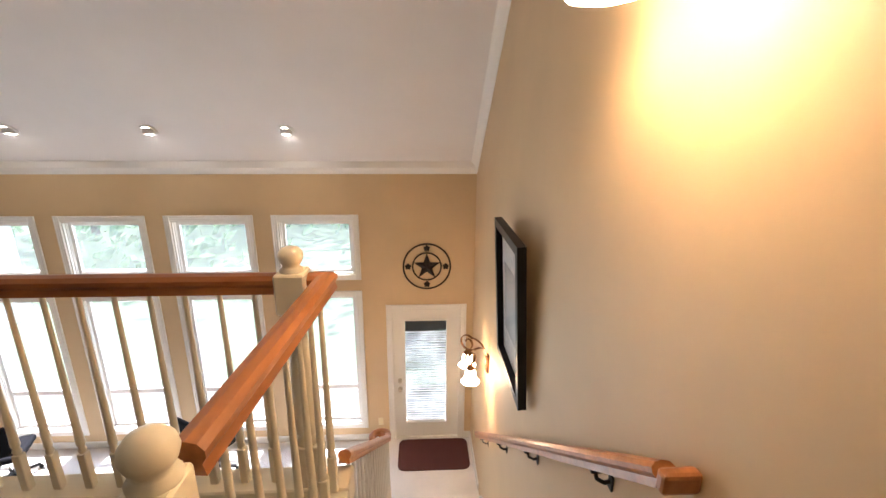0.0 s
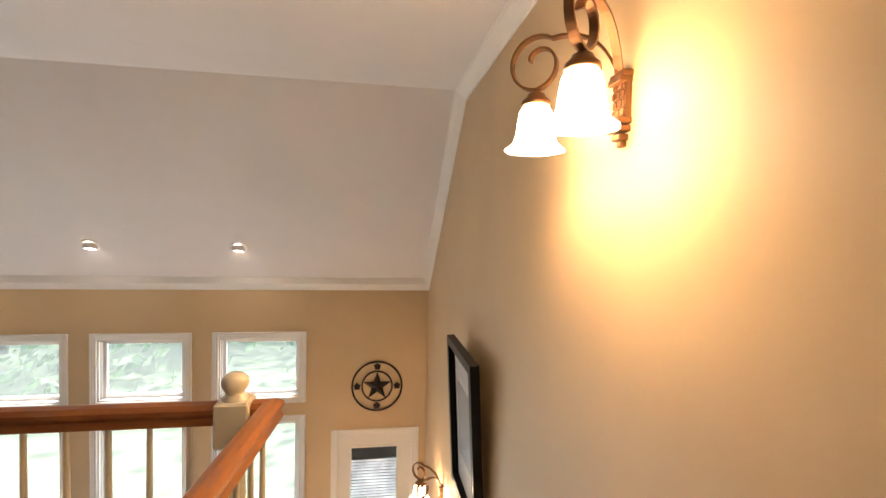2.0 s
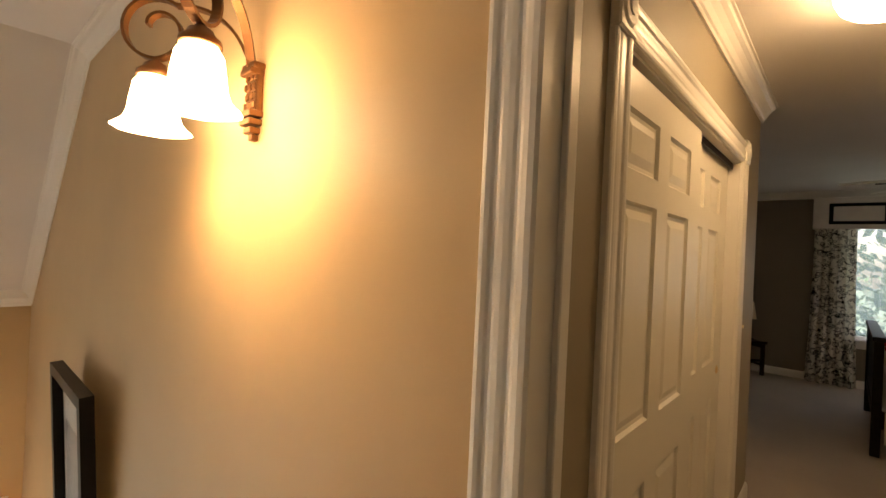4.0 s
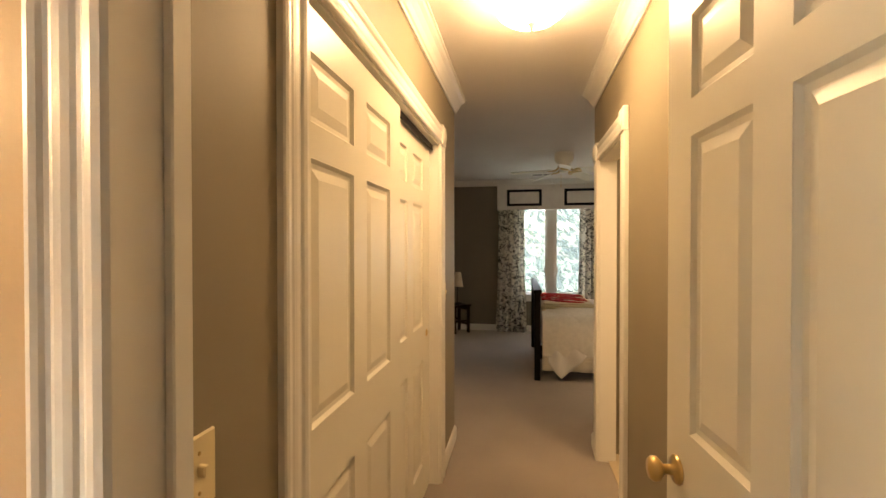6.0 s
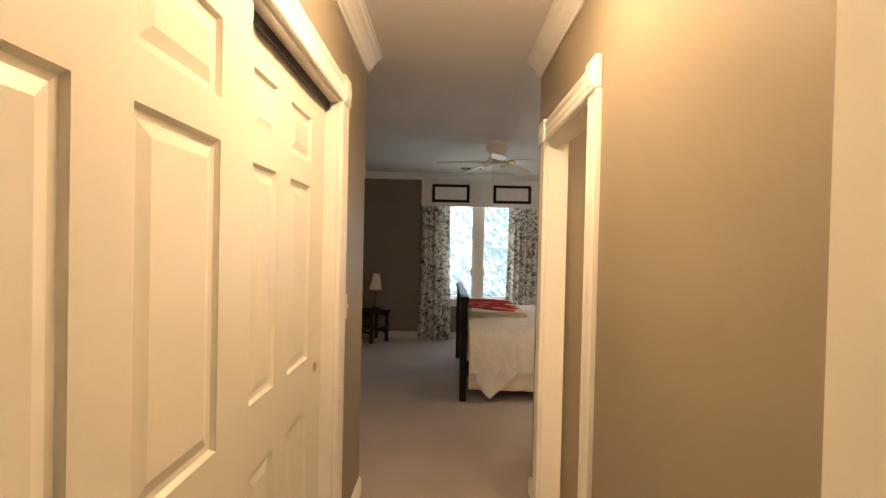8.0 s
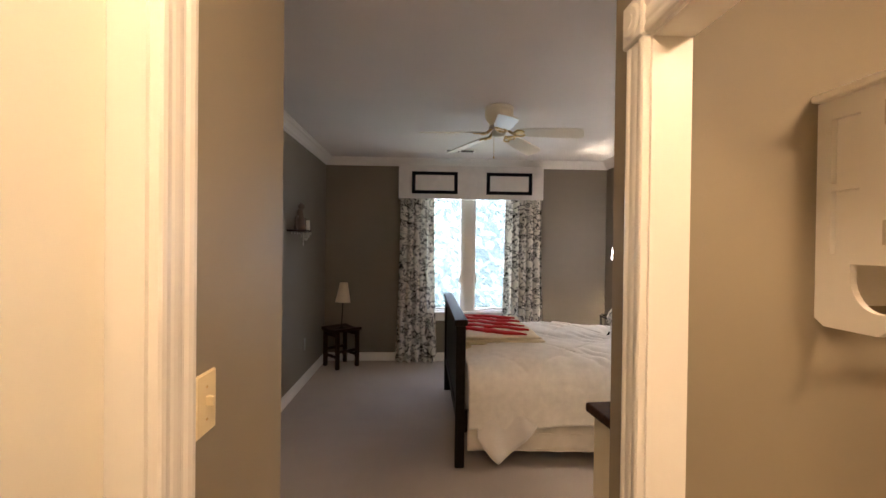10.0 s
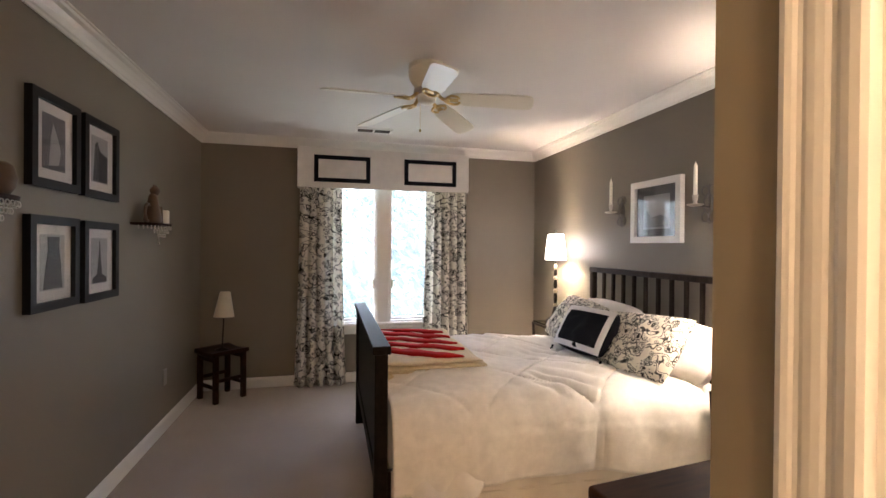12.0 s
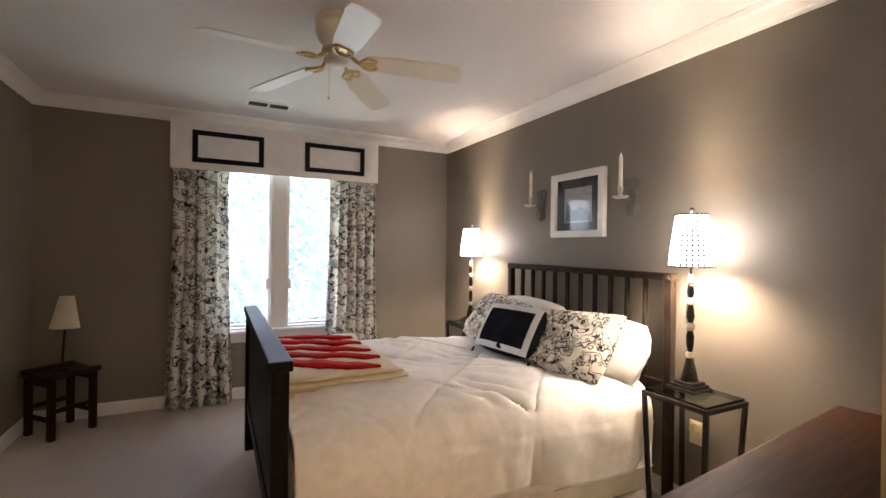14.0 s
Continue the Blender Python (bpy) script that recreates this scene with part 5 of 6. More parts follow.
BX0, BX1, BY0, BY1 = 4.76, 5.80, -0.80, -0.205
for k in range(4):
    z = 0.662 + k * 0.024
    part("fold", slab(BX0 + 0.012 * (k % 2), BX1 - 0.01 * k, BY0 + 0.02 * (k % 2), BY1 - 0.03 * (k % 2), z, z + 0.026, M_KNIT, "fold", k * 3.1), M_KNIT, bl)
for k in range(5):
    # ragged stripes that run slantwise over the top fold
    bm = bmesh.new()
    w0, w1 = [], []
    for i in range(41):
        u = i / 40
        y = BY0 + 0.06 + (BY1 - BY0 - 0.08) * u + (0.06 if k == 0 else 0) * (1 - u)
        xc = BX0 + 0.20 + 0.185 * k + 0.26 * (u - 0.5) + 0.012 * math.sin(u * 15 + k * 2)
        taper = min(1.0, 0.25 + 4 * min(u, 1.04 - u))
        hw = (0.052 + 0.020 * noise.noise((u * 9, k * 3.3, 1)) + (0.016 if k in (0, 3) else 0)) * taper
        for lst, q in ((w0, -1), (w1, 1)):
            x = min(max(xc + q * hw + 0.008 * noise.noise((u * 26, k, q * 5)), BX0 + 0.06), BX1 - 0.05)
            lst.append(bm.verts.new((x, y, 0.7545 + 0.006 * noise.noise((x * 5, y * 5, 9)))))
    for i in range(40):
        bm.faces.new((w0[i], w1[i], w1[i + 1], w0[i + 1])).smooth = True
    g = bmesh.ops.extrude_face_region(bm, geom=bm.faces[:])["geom"]
    bmesh.ops.translate(bm, verts=[v for v in g if isinstance(v, bmesh.types.BMVert)], vec=(0, 0, 0.014))
    bmesh.ops.recalc_face_normals(bm, faces=bm.faces)
    part("red_stripe", bm, M_RED, bl, "wavy red knit stripe")


# nightstands and their lamps
def nightstand(at, label):
    ob = thing("nightstand", at, label, "nightstand", "nightstands")
    part("glass_top", bx(bmesh.new(), (-0.155, -0.14, 0.672), (0.155, 0.14, 0.684), 0.002), M_GLASS_TOP, ob, "greenish glass top", True)
    for x in (-0.165, 0.15):
        part("apron", bx(bmesh.new(), (x, -0.15, 0.650), (x + 0.015, 0.15, 0.671), 0.002), M_IRON, ob, "", True)
    for y in (-0.15, 0.138):
        part("apron", bx(bmesh.new(), (-0.15, y, 0.650), (0.15, y + 0.012, 0.671), 0.002), M_IRON, ob, "", True)
    for sx in (-1, 1):
        for sy in (-1, 1):
            bm = bmesh.new()
            sweep(bm, [(sx * 0.13, sy * 0.115, 0), (sx * 0.156, sy * 0.142, 0.671)], [(-0.009, -0.009), (0.009, -0.009), (0.009, 0.009), (-0.009, 0.009)], False, True, (1, 0, 0))
            part("leg", bm, M_IRON, ob, "dark iron leg", True)
    for sy in (-1, 1):
        bm = bmesh.new()
        rod(bm, (-0.135, sy * 0.12, 0.12), (0.135, sy * 0.12, 0.12), 0.006, 8)
        part("stretcher", bm, M_IRON, ob, "", True)
    return ob


nightstand((4.068, -1.965, 0), "small iron nightstand with a glass top beside the bed")
nightstand((6.24, -2.0, 0), "small iron nightstand with a glass top near the window")


def tall_lamp(at, label):
    ob = thing("table_lamp", at, label, "lamp", "bedside lamps")
    bm = bmesh.new()
    bx(bm, (-0.072, -0.072, 0.0), (0.072, 0.072, 0.016), 0.004)
    bx(bm, (-0.062, -0.062, 0.016), (0.062, 0.062, 0.030), 0.004)
    bx(bm, (-0.050, -0.050, 0.030), (0.050, 0.050, 0.044), 0.004)
    part("base", bm, M_IRON, ob, "stepped dark base", True)
    z = 0.044
    for nm, mat, prof in (("bell_turning", M_IRON, [(0.040, 0), (0.036, 0.02), (0.028, 0.06), (0.018, 0.10), (0.016, 0.11)]),
                          ("pale_bead", M_BEAD, [(0.012, 0), (0.018, 0.006), (0.018, 0.022), (0.012, 0.03)]),
                          ("dark_baluster", M_IRON, [(0.010, 0), (0.016, 0.03), (0.018, 0.075), (0.010, 0.10)]),
                          ("pale_bead", M_BEAD, [(0.012, 0), (0.020, 0.012), (0.020, 0.026), (0.012, 0.04)]),
                          ("dark_baluster", M_IRON, [(0.010, 0), (0.019, 0.025), (0.016, 0.06), (0.010, 0.085)]),
                          ("pale_bead", M_BEAD, [(0.012, 0), (0.018, 0.008), (0.020, 0.02), (0.012, 0.035)]),
                          ("dark_baluster", M_IRON, [(0.010, 0), (0.016, 0.02), (0.014, 0.05), (0.010, 0.065)]),
                          ("pale_bead", M_BEAD, [(0.012, 0), (0.017, 0.010), (0.012, 0.03), (0.008, 0.045)]),
                          ("neck", M_IRON, [(0.006, 0), (0.006, 0.09)])):
        bm = bmesh.new()
        lathe(bm, [(0, prof[0][1])] + prof + [(0, prof[-1][1])], 16, (0, 0, z))
        part(nm, bm, mat, ob, "", True)
        z += prof[-1][1]
    sh = 0.594
    bm = bmesh.new()
    pr = [(0.099, 0), (0.094, 0.06), (0.087, 0.125), (0.079, 0.185), (0.070, 0.248)]
    lathe(bm, pr, 36, (0, 0, sh), True)
    shade_ob = part("shade", bm, M_DOTSHADE, ob, "lit white shade with dark dots", True)
    for r, q in ((0.100, 0.0), (0.071, 0.248)):
        bm = bmesh.new()
        tube(bm, [(r * math.cos(a), r * math.sin(a), sh + q) for a in (math.tau * k / 32 for k in range(32))], 0.004, 6, True)
        part("rim", bm, M_BLACKCLOTH, shade_ob, "", True)
    bm = bmesh.new()
    lathe(bm, [(0, 0), (0.012, 0.005), (0.028, 0.035), (0.030, 0.055), (0.02, 0.078), (0, 0.088)], 16, (0, 0, sh + 0.035))
    part("bulb", bm, M_BULB, ob, "lit bulb", True)
    bm = bmesh.new()
    lathe(bm, [(0, 0), (0.004, 0), (0.004, 0.015), (0.011, 0.022), (0.010, 0.034), (0, 0.042)], 12, (0, 0, sh + 0.244))
    part("finial", bm, M_IRON, ob, "", True)
    return ob


tall_lamp((4.105, -1.99, 0.685), "turned black and cream lamp with a lit dotted shade")
tall_lamp((6.22, -2.0, 0.685), "turned black and cream lamp, lit dotted shade, near the window")

# wall outlet with plug-in behind the nightstand
ol = thing("wall_outlet", (4.18, YH, 0.42), "ivory wall outlet behind the nightstand", "outlet")
part("plate", box((4.145, YH, 0.36), (4.215, YH + 0.007, 0.48), 0.002), M_PLATE, ol)
part("plug", box((4.165, YH + 0.007, 0.43), (4.195, YH + 0.045, 0.465), 0.004), M_PLATE, ol)
ol3 = thing("wall_outlet", (-1.30, YF, LOW + 0.31), "ivory wall outlet beside the glazed door", "outlet")
part("plate", box((-1.335, YF - 0.007, LOW + 0.25), (-1.265, YF, LOW + 0.37), 0.002), M_PLATE, ol3)
ol4 = thing("wall_outlet", (0, 5.30, LOW + 0.36), "ivory wall outlet near the foot of the stairs", "outlet")
part("plate", box((-0.007, 5.265, LOW + 0.30), (0, 5.335, LOW + 0.42), 0.002), M_PLATE, ol4)
ol2 = thing("wall_outlet", (6.1, YL, 0.40), "pale wall outlet low on the taupe wall", "outlet")
part("plate", box((6.065, YL - 0.007, 0.34), (6.135, YL, 0.46), 0.002), M_GREYPLATE, ol2)

# candle sconces
def candle_sconce(at):
    """Scrolled iron bracket with a drip pan and a taper; the wall faces +y."""
    ob = thing("candle_sconce", at, "scrolled grey iron wall sconce holding a white taper", "candle holder", "candle sconces")
    bm = bmesh.new()
    for sx in (-1, 1):
        for sz in (1, -1):
            pts = []
            for k in range(26):
                t = k / 25
                a = -math.pi / 2 + t * 4.4
                r = 0.020 + 0.020 * (1 - t)
                pts.append((sx * (0.012 + r * math.cos(a) * 0.9 + 0.008), 0.008, sz * (0.085 + r * math.sin(a))))
            tube(bm, pts, 0.0045, 6, False, (0, 1, 0))
    tube(bm, [(0.0, 0.006, -0.07), (0.030, 0.010, -0.03), (0.034, 0.010, 0.0), (0.030, 0.010, 0.03), (0.0, 0.006, 0.07)], 0.005, 6, False, (0, 1, 0))
    tube(bm, [(0.0, 0.006, -0.07), (-0.030, 0.010, -0.03), (-0.034, 0.010, 0.0), (-0.030, 0.010, 0.03), (0.0, 0.006, 0.07)], 0.005, 6, False, (0, 1, 0))
    rod(bm, (0, 0.004, -0.12), (0, 0.004, 0.12), 0.005, 6)
    part("bracket", bm, M_GREYIRON, ob, "scrolled grey iron bracket", True)
    bm = bmesh.new()
    rod(bm, (0, 0.005, -0.02), (0, 0.10, -0.02), 0.0055, 8)
    part("arm", bm, M_GREYIRON, ob, "", True)
    bm = bmesh.new()
    lathe(bm, [(0, -0.02), (0.030, -0.018), (0.046, -0.010), (0.047, -0.006), (0.030, -0.012), (0.012, -0.010), (0.010, 0.012), (0.015, 0.022), (0.014, 0.035), (0.018, 0.045), (0.017, 0.05), (0, 0.05)], 18, (0, 0.105, 0))
    part("drip_pan", bm, M_SILVER, ob, "pewter cup and pan", True)
    bm = bmesh.new()
    lathe(bm, [(0, 0.04), (0.0115, 0.04), (0.0115, 0.215), (0.008, 0.235), (0.003, 0.243), (0.0015, 0.255), (0, 0.256)], 12, (0, 0.105, 0))
    part("taper", bm, M_CANDLE, ob, "white taper candle", True)


candle_sconce((4.60, YH, 1.675))
candle_sconce((5.445, YH, 1.69))


def framed(name, at, face, w, h, fw, depth, fmat, label, parts, group=""):
    """A hung frame with mat board, print and glass; parts: flat shapes (material, x0, x1, z0, z1)."""
    ob = thing(name, at, label, "picture", group)
    ob.rotation_euler = (0, 0, radians({"-y": 0, "+y": 180, "-x": -90, "+x": 90}[face]))
    bm = wall_grid("y", -depth, 0, -w / 2, w / 2, 0, h, [(-w / 2 + fw, w / 2 - fw, fw, h - fw)])
    bmesh.ops.remove_doubles(bm, verts=bm.verts, dist=1e-5)
    part("frame", bm, fmat, ob, "", True)
    part("mat_board", box((-w / 2 + fw, -0.010, fw), (w / 2 - fw, -0.004, h - fw)), M_WHITEMAT if fmat is not M_TRIM else M_DARKPRINT, ob, "", True)
    for k, (nm, mat, prof) in enumerate(parts):
        bm = bmesh.new()
        y = -0.012 - 0.0015 * k
        vs = [bm.verts.new((x, y, z)) for x, z in prof]
        ws = [bm.verts.new((x, y + 0.0012, z)) for x, z in prof]
        bm.faces.new(vs)
        bm.faces.new(ws[::-1])
        for i in range(len(prof)):
            j = (i + 1) % len(prof)
            bm.faces.new((vs[i], vs[j], ws[j], ws[i]))
        bmesh.ops.recalc_face_normals(bm, faces=bm.faces)
        part(nm, bm, mat, ob, "", True)
    p = part("glazing", box((-w / 2 + fw, -0.0215, fw), (w / 2 - fw, -0.0195, h - fw)), M_PANE, ob, "", True)
    p.visible_shadow = False
    return ob


def rect(x0, x1, z0, z1):
    return [(x0, z0), (x1, z0), (x1, z1), (x0, z1)]


PW, PH = 0.365, 0.41
SHOTS = [
    (4.688, 1.638, "black framed grey photograph of pale rock", [("print", M_GREYPRINT, rect(-0.085, 0.085, 0.085, 0.325)), ("pale_shape", M_PALEPRINT, [(-0.04, 0.10), (0.03, 0.11), (0.05, 0.17), (0.03, 0.22), (-0.01, 0.29), (-0.03, 0.22)])]),
    (5.093, 1.636, "black framed dark photograph of a building", [("print", M_PALEPRINT, rect(-0.085, 0.085, 0.085, 0.325)), ("dark_shape", M_DARKPRINT, [(-0.07, 0.09), (0.08, 0.09), (0.08, 0.23), (0.0, 0.25), (-0.03, 0.30), (-0.05, 0.28)])]),
    (4.680, 1.108, "black framed misty photograph of a dark arch", [("print", M_PALEPRINT, rect(-0.09, 0.09, 0.085, 0.33)), ("dark_shape", M_DARKPRINT, [(-0.07, 0.09), (0.07, 0.09), (0.06, 0.20), (0.045, 0.27), (0.05, 0.32), (-0.04, 0.32), (-0.035, 0.26), (-0.055, 0.18)])]),
    (5.093, 1.103, "black framed photograph of an iron lattice tower", [("print", M_PALEPRINT, rect(-0.085, 0.085, 0.085, 0.325)), ("dark_shape", M_DARKPRINT, [(-0.075, 0.09), (0.075, 0.09), (0.07, 0.115), (0.025, 0.135), (0.018, 0.18), (0.008, 0.24), (0.002, 0.31), (-0.002, 0.31), (-0.008, 0.24), (-0.018, 0.18), (-0.025, 0.135), (-0.07, 0.115)])]),
]
for x, z, label, shapes in SHOTS:
    framed("framed_photo", (x, YL, z), "-y", PW, PH, 0.038, 0.03, M_BLUEBLACK, label, shapes, "photographs on the taupe wall")
framed("framed_art", (5.049, YH, 1.438), "+y", 0.50, 0.448, 0.045, 0.035, M_TRIM, "white framed picture with dark mat above the headboard",
       [("print", M_PALEPRINT, rect(-0.13, 0.13, 0.10, 0.34)), ("dark_shape", M_GREYPRINT, [(-0.12, 0.11), (0.12, 0.11), (0.11, 0.17), (0.04, 0.20), (-0.05, 0.18), (-0.1, 0.24)])])

SX1, SZ, SX2, SZ2 = 5.70, 1.535, 4.13, 1.565
# small half-round wall shelves with a lacy metal apron
def wall_shelf(x, z, label, w=0.21, d=0.15):
    ob = thing("wall_shelf", (x, YL - 0.001, z), label, "shelf", "small wall shelves")
    bm = bmesh.new()
    rim = [(w * math.cos(a), -d * math.sin(a) ** 0.7) for a in (math.pi * k / 20 for k in range(21))]
    up = [bm.verts.new((u, v, 0)) for u, v in rim]
    dn = [bm.verts.new((u * 0.97, v * 0.97, -0.016)) for u, v in rim]
    bm.faces.new(up)
    bm.faces.new(dn[::-1])
    for k in range(21):
        q = (k + 1) % 21
        bm.faces.new((up[q], up[k], dn[k], dn[q]))
    bmesh.ops.recalc_face_normals(bm, faces=bm.faces)
    part("board", bm, M_DARKWOOD, ob, "thin brown board", True)
    bm = bmesh.new()
    for k in range(1, 20):
        u, v = rim[k]
        rows = 1 + int(2.6 * math.sin(math.pi * k / 20) ** 2)
        for q in range(rows):
            c = Vector((u * (0.95 - 0.13 * q), v * (0.95 - 0.10 * q) - 0.004, -0.028 - 0.026 * q))
            tube(bm, [c + Vector((0.010 * math.cos(a), 0, 0.010 * math.sin(a))) for a in (math.tau * m / 8 for m in range(8))], 0.0022, 5, True, (0, 1, 0))
    lathe(bm, [(0, 0), (0.008, 0.008), (0.005, 0.02), (0, 0.026)], 8, (0, -d * 0.6, -0.142))
    rod(bm, (0, -d * 0.6, -0.12), (0, -d * 0.6, -0.012), 0.003, 6)
    tagged(part("apron", bm, M_SILVER, ob, "", True), "open scrollwork in aged silver", "", "", "stuff")
    return ob


def candle_jar(x, y, z):
    bm = bmesh.new()
    lathe(bm, [(0, 0), (0.036, 0), (0.040, 0.004), (0.040, 0.095), (0.036, 0.095), (0.036, 0.07), (0, 0.07)], 20, (x, y, z))
    single("candle_jar", bm, M_CANDLE, "squat cream candle in a jar on the shelf", "candle", "shelf candles")


wall_shelf(SX1, SZ, "narrow brown wall shelf with scrolled metal apron under a figure")
x, y, z = SX1 - 0.06, YL - 0.075, SZ
bm = bmesh.new()
lathe(bm, [(0, 0), (0.048, 0), (0.054, 0.02), (0.046, 0.07), (0.033, 0.125), (0.026, 0.17), (0.018, 0.19), (0, 0.195)], 18, (x, y, z))
lathe(bm, [(0, 0), (0.019, 0.004), (0.030, 0.025), (0.029, 0.042), (0.017, 0.056), (0, 0.060)], 16, (x + 0.012, y - 0.008, z + 0.182))
for q in (-1, 1):
    lathe(bm, [(0.010, 0), (0.006, 0.016), (0, 0.026)], 6, (x + 0.012 + q * 0.017, y - 0.008, z + 0.228))
    lathe(bm, [(0, 0), (0.015, 0), (0.014, 0.05), (0.010, 0.11), (0, 0.115)], 10, (x + 0.03 + q * 0.018, y - 0.03, z))
tube(bm, [(x - 0.055 - 0.040 * math.sin(a), y + 0.01, z + 0.012 + 0.055 * (1 - math.cos(a))) for a in (k / 12 * 4.6 for k in range(13))], 0.010, 8, False, (0, 1, 0))
single("cat_figurine", bm, M_STONE, "dark glazed seated cat figure on the shelf", "figurine")
candle_jar(SX1 + 0.085, YL - 0.085, SZ)
wall_shelf(SX2, SZ2, "narrow brown wall shelf with scrolled metal apron under a dark bowl")
candle_jar(SX2 - 0.04, YL - 0.085, SZ2)
bm = bmesh.new()
lathe(bm, [(0, 0), (0.030, 0), (0.050, 0.03), (0.056, 0.065), (0.046, 0.105), (0.030, 0.118), (0.026, 0.112), (0, 0.10)], 20, (SX2 + 0.10, YL - 0.075, SZ2))
single("round_vase", bm, M_STONE, "small round dark vase on the wall shelf", "vase")

# corner stool and unlit lamp
st = thing("stool", (6.80, 1.035, 0), "small dark wooden stool with saddle seat in the corner", "stool")
st.rotation_euler = (0, 0, radians(42))
bm = bmesh.new()
n = 12
tops = [[bm.verts.new((-0.165 + 0.33 * i / n, -0.165 + 0.33 * j / n, 0.455 - 0.018 * (1 - (2 * i / n - 1) ** 2))) for i in range(n + 1)] for j in range(n + 1)]
for j in range(n):
    for i in range(n):
        bm.faces.new((tops[j][i], tops[j][i + 1], tops[j + 1][i + 1], tops[j + 1][i])).smooth = True
g = bmesh.ops.extrude_face_region(bm, geom=bm.faces[:])["geom"]
bmesh.ops.translate(bm, verts=[v for v in g if isinstance(v, bmesh.types.BMVert)], vec=(0, 0, -0.035))
bmesh.ops.recalc_face_normals(bm, faces=bm.faces)
part("seat", bm, M_DARKWOOD, st, "dark saddle seat", True)
for sx in (-1, 1):
    for sy in (-1, 1):
        part("leg", bx(bmesh.new(), (sx * 0.13 - 0.02, sy * 0.13 - 0.02, 0), (sx * 0.13 + 0.02, sy * 0.13 + 0.02, 0.415), 0.003), M_DARKWOOD, st, "", True)
for s in (-1, 1):
    part("stretcher", bx(bmesh.new(), (-0.11, s * 0.13 - 0.009, 0.12), (0.11, s * 0.13 + 0.009, 0.15), 0.002), M_DARKWOOD, st, "", True)
    part("stretcher", bx(bmesh.new(), (s * 0.13 - 0.009, -0.11, 0.18), (s * 0.13 + 0.009, 0.11, 0.21), 0.002), M_DARKWOOD, st, "", True)
    part("apron", bx(bmesh.new(), (-0.11, s * 0.13 - 0.009, 0.36), (0.11, s * 0.13 + 0.009, 0.41), 0.002), M_DARKWOOD, st, "", True)
cl = thing("small_lamp", (6.80, 1.035, 0.437), "small unlit lamp with cream cone shade on the stool", "lamp")
cl.rotation_euler = (radians(2), radians(3), 0)
bm = bmesh.new()
lathe(bm, [(0, 0), (0.055, 0), (0.056, 0.006), (0.02, 0.02), (0.007, 0.035), (0.006, 0.34), (0, 0.34)], 18)
part("base", bm, M_IRON, cl, "slim dark metal stem", True)
bm = bmesh.new()
lathe(bm, [(0.088, 0.30), (0.044, 0.53), (0.042, 0.53), (0.086, 0.30), (0.088, 0.30)], 28)
part("shade", bm, M_SHADE_OFF, cl, "plain cream cone shade", True)


# curtains and boxed valance
def curtain(y0, y1, z0, z1, label, seed):
    bm = bmesh.new()
    n, m = 110, 26
    rows = []
    for j in range(m + 1):
        v = j / m
        z = z1 + (z0 - z1) * v
        row = []
        for i in range(n + 1):
            u = i / n
            amp = (0.016 + 0.022 * v) * (0.8 + 0.5 * noise.noise((u * 4, seed, 0)))
            ph = u * math.tau * 5.5 + 0.8 * noise.noise((u * 3, v * 1.3, seed))
            spread = 1 + 0.22 * v ** 2.2
            y = (y0 + y1) / 2 + (y1 - y0) * (u - 0.5) * spread + 0.012 * math.cos(ph)
            x = 6.972 - 0.012 * v + amp * math.sin(ph) + 0.006 * noise.noise((u * 9, v * 4, seed))
            row.append(bm.verts.new((x, y, z + (0.012 * math.sin(ph * 1.0) if j == m else 0))))
        rows.append(row)
    for a, b in zip(rows, rows[1:]):
        for i in range(n):
            bm.faces.new((a[i], a[i + 1], b[i + 1], b[i])).smooth = True
    ob = single("curtain", bm, M_FLORAL, label, "curtain", "bedroom curtains")
    s = ob.modifiers.new("thick", "SOLIDIFY")
    s.thickness = 0.003
    return ob


curtain(-0.045, 0.385, 0.012, 2.02, "white cotton curtain printed with black ring flowers", 1.0)
curtain(-1.345, -0.88, 0.012, 2.02, "white cotton curtain printed with black ring flowers", 7.0)
val = thing("window_valance", (6.98, -0.5, 1.967), "white boxed valance with two black ribbon rectangles", "valance")
bm = box((6.910, -1.342, 1.967), (6.928, 0.397, 2.365), 0.004)
bx(bm, (6.928, 0.379, 1.967), (XE - 0.001, 0.397, 2.365))
bx(bm, (6.928, -1.342, 1.967), (XE - 0.001, -1.324, 2.365))
part("board", bm, M_VALANCE, val)
for y0, y1 in ((-0.305, 0.241), (-1.203, -0.651)):
    bm = wall_grid("x", 6.904, 6.9095, y0, y1, 2.026, 2.289, [(y0 + 0.042, y1 - 0.042, 2.066, 2.249)])
    part("ribbon", bm, M_BLACKCLOTH, val, "black ribbon rectangle")

# ceiling fan at rest
FC = Vector((4.925, -0.468, CE))
fan = thing("ceiling_fan", FC, "white flush ceiling fan with brass blade irons, at rest", "ceiling fan")
bm = bmesh.new()
lathe(bm, [(0, 0), (0.104, 0), (0.109, -0.006), (0.109, -0.016), (0.102, -0.021), (0.102, -0.029), (0.107, -0.034), (0.107, -0.062), (0.100, -0.088), (0.084, -0.112), (0.066, -0.130), (0.060, -0.138), (0, -0.138)], 36)
part("motor_housing", bm, M_DOOR, fan, "white bowl housing", True)
bm = bmesh.new()
lathe(bm, [(0.060, -0.138), (0.075, -0.144), (0.078, -0.164), (0.066, -0.172), (0, -0.172)], 30)
part("rotor", bm, M_SILVER, fan, "brushed band", True)
bm = bmesh.new()
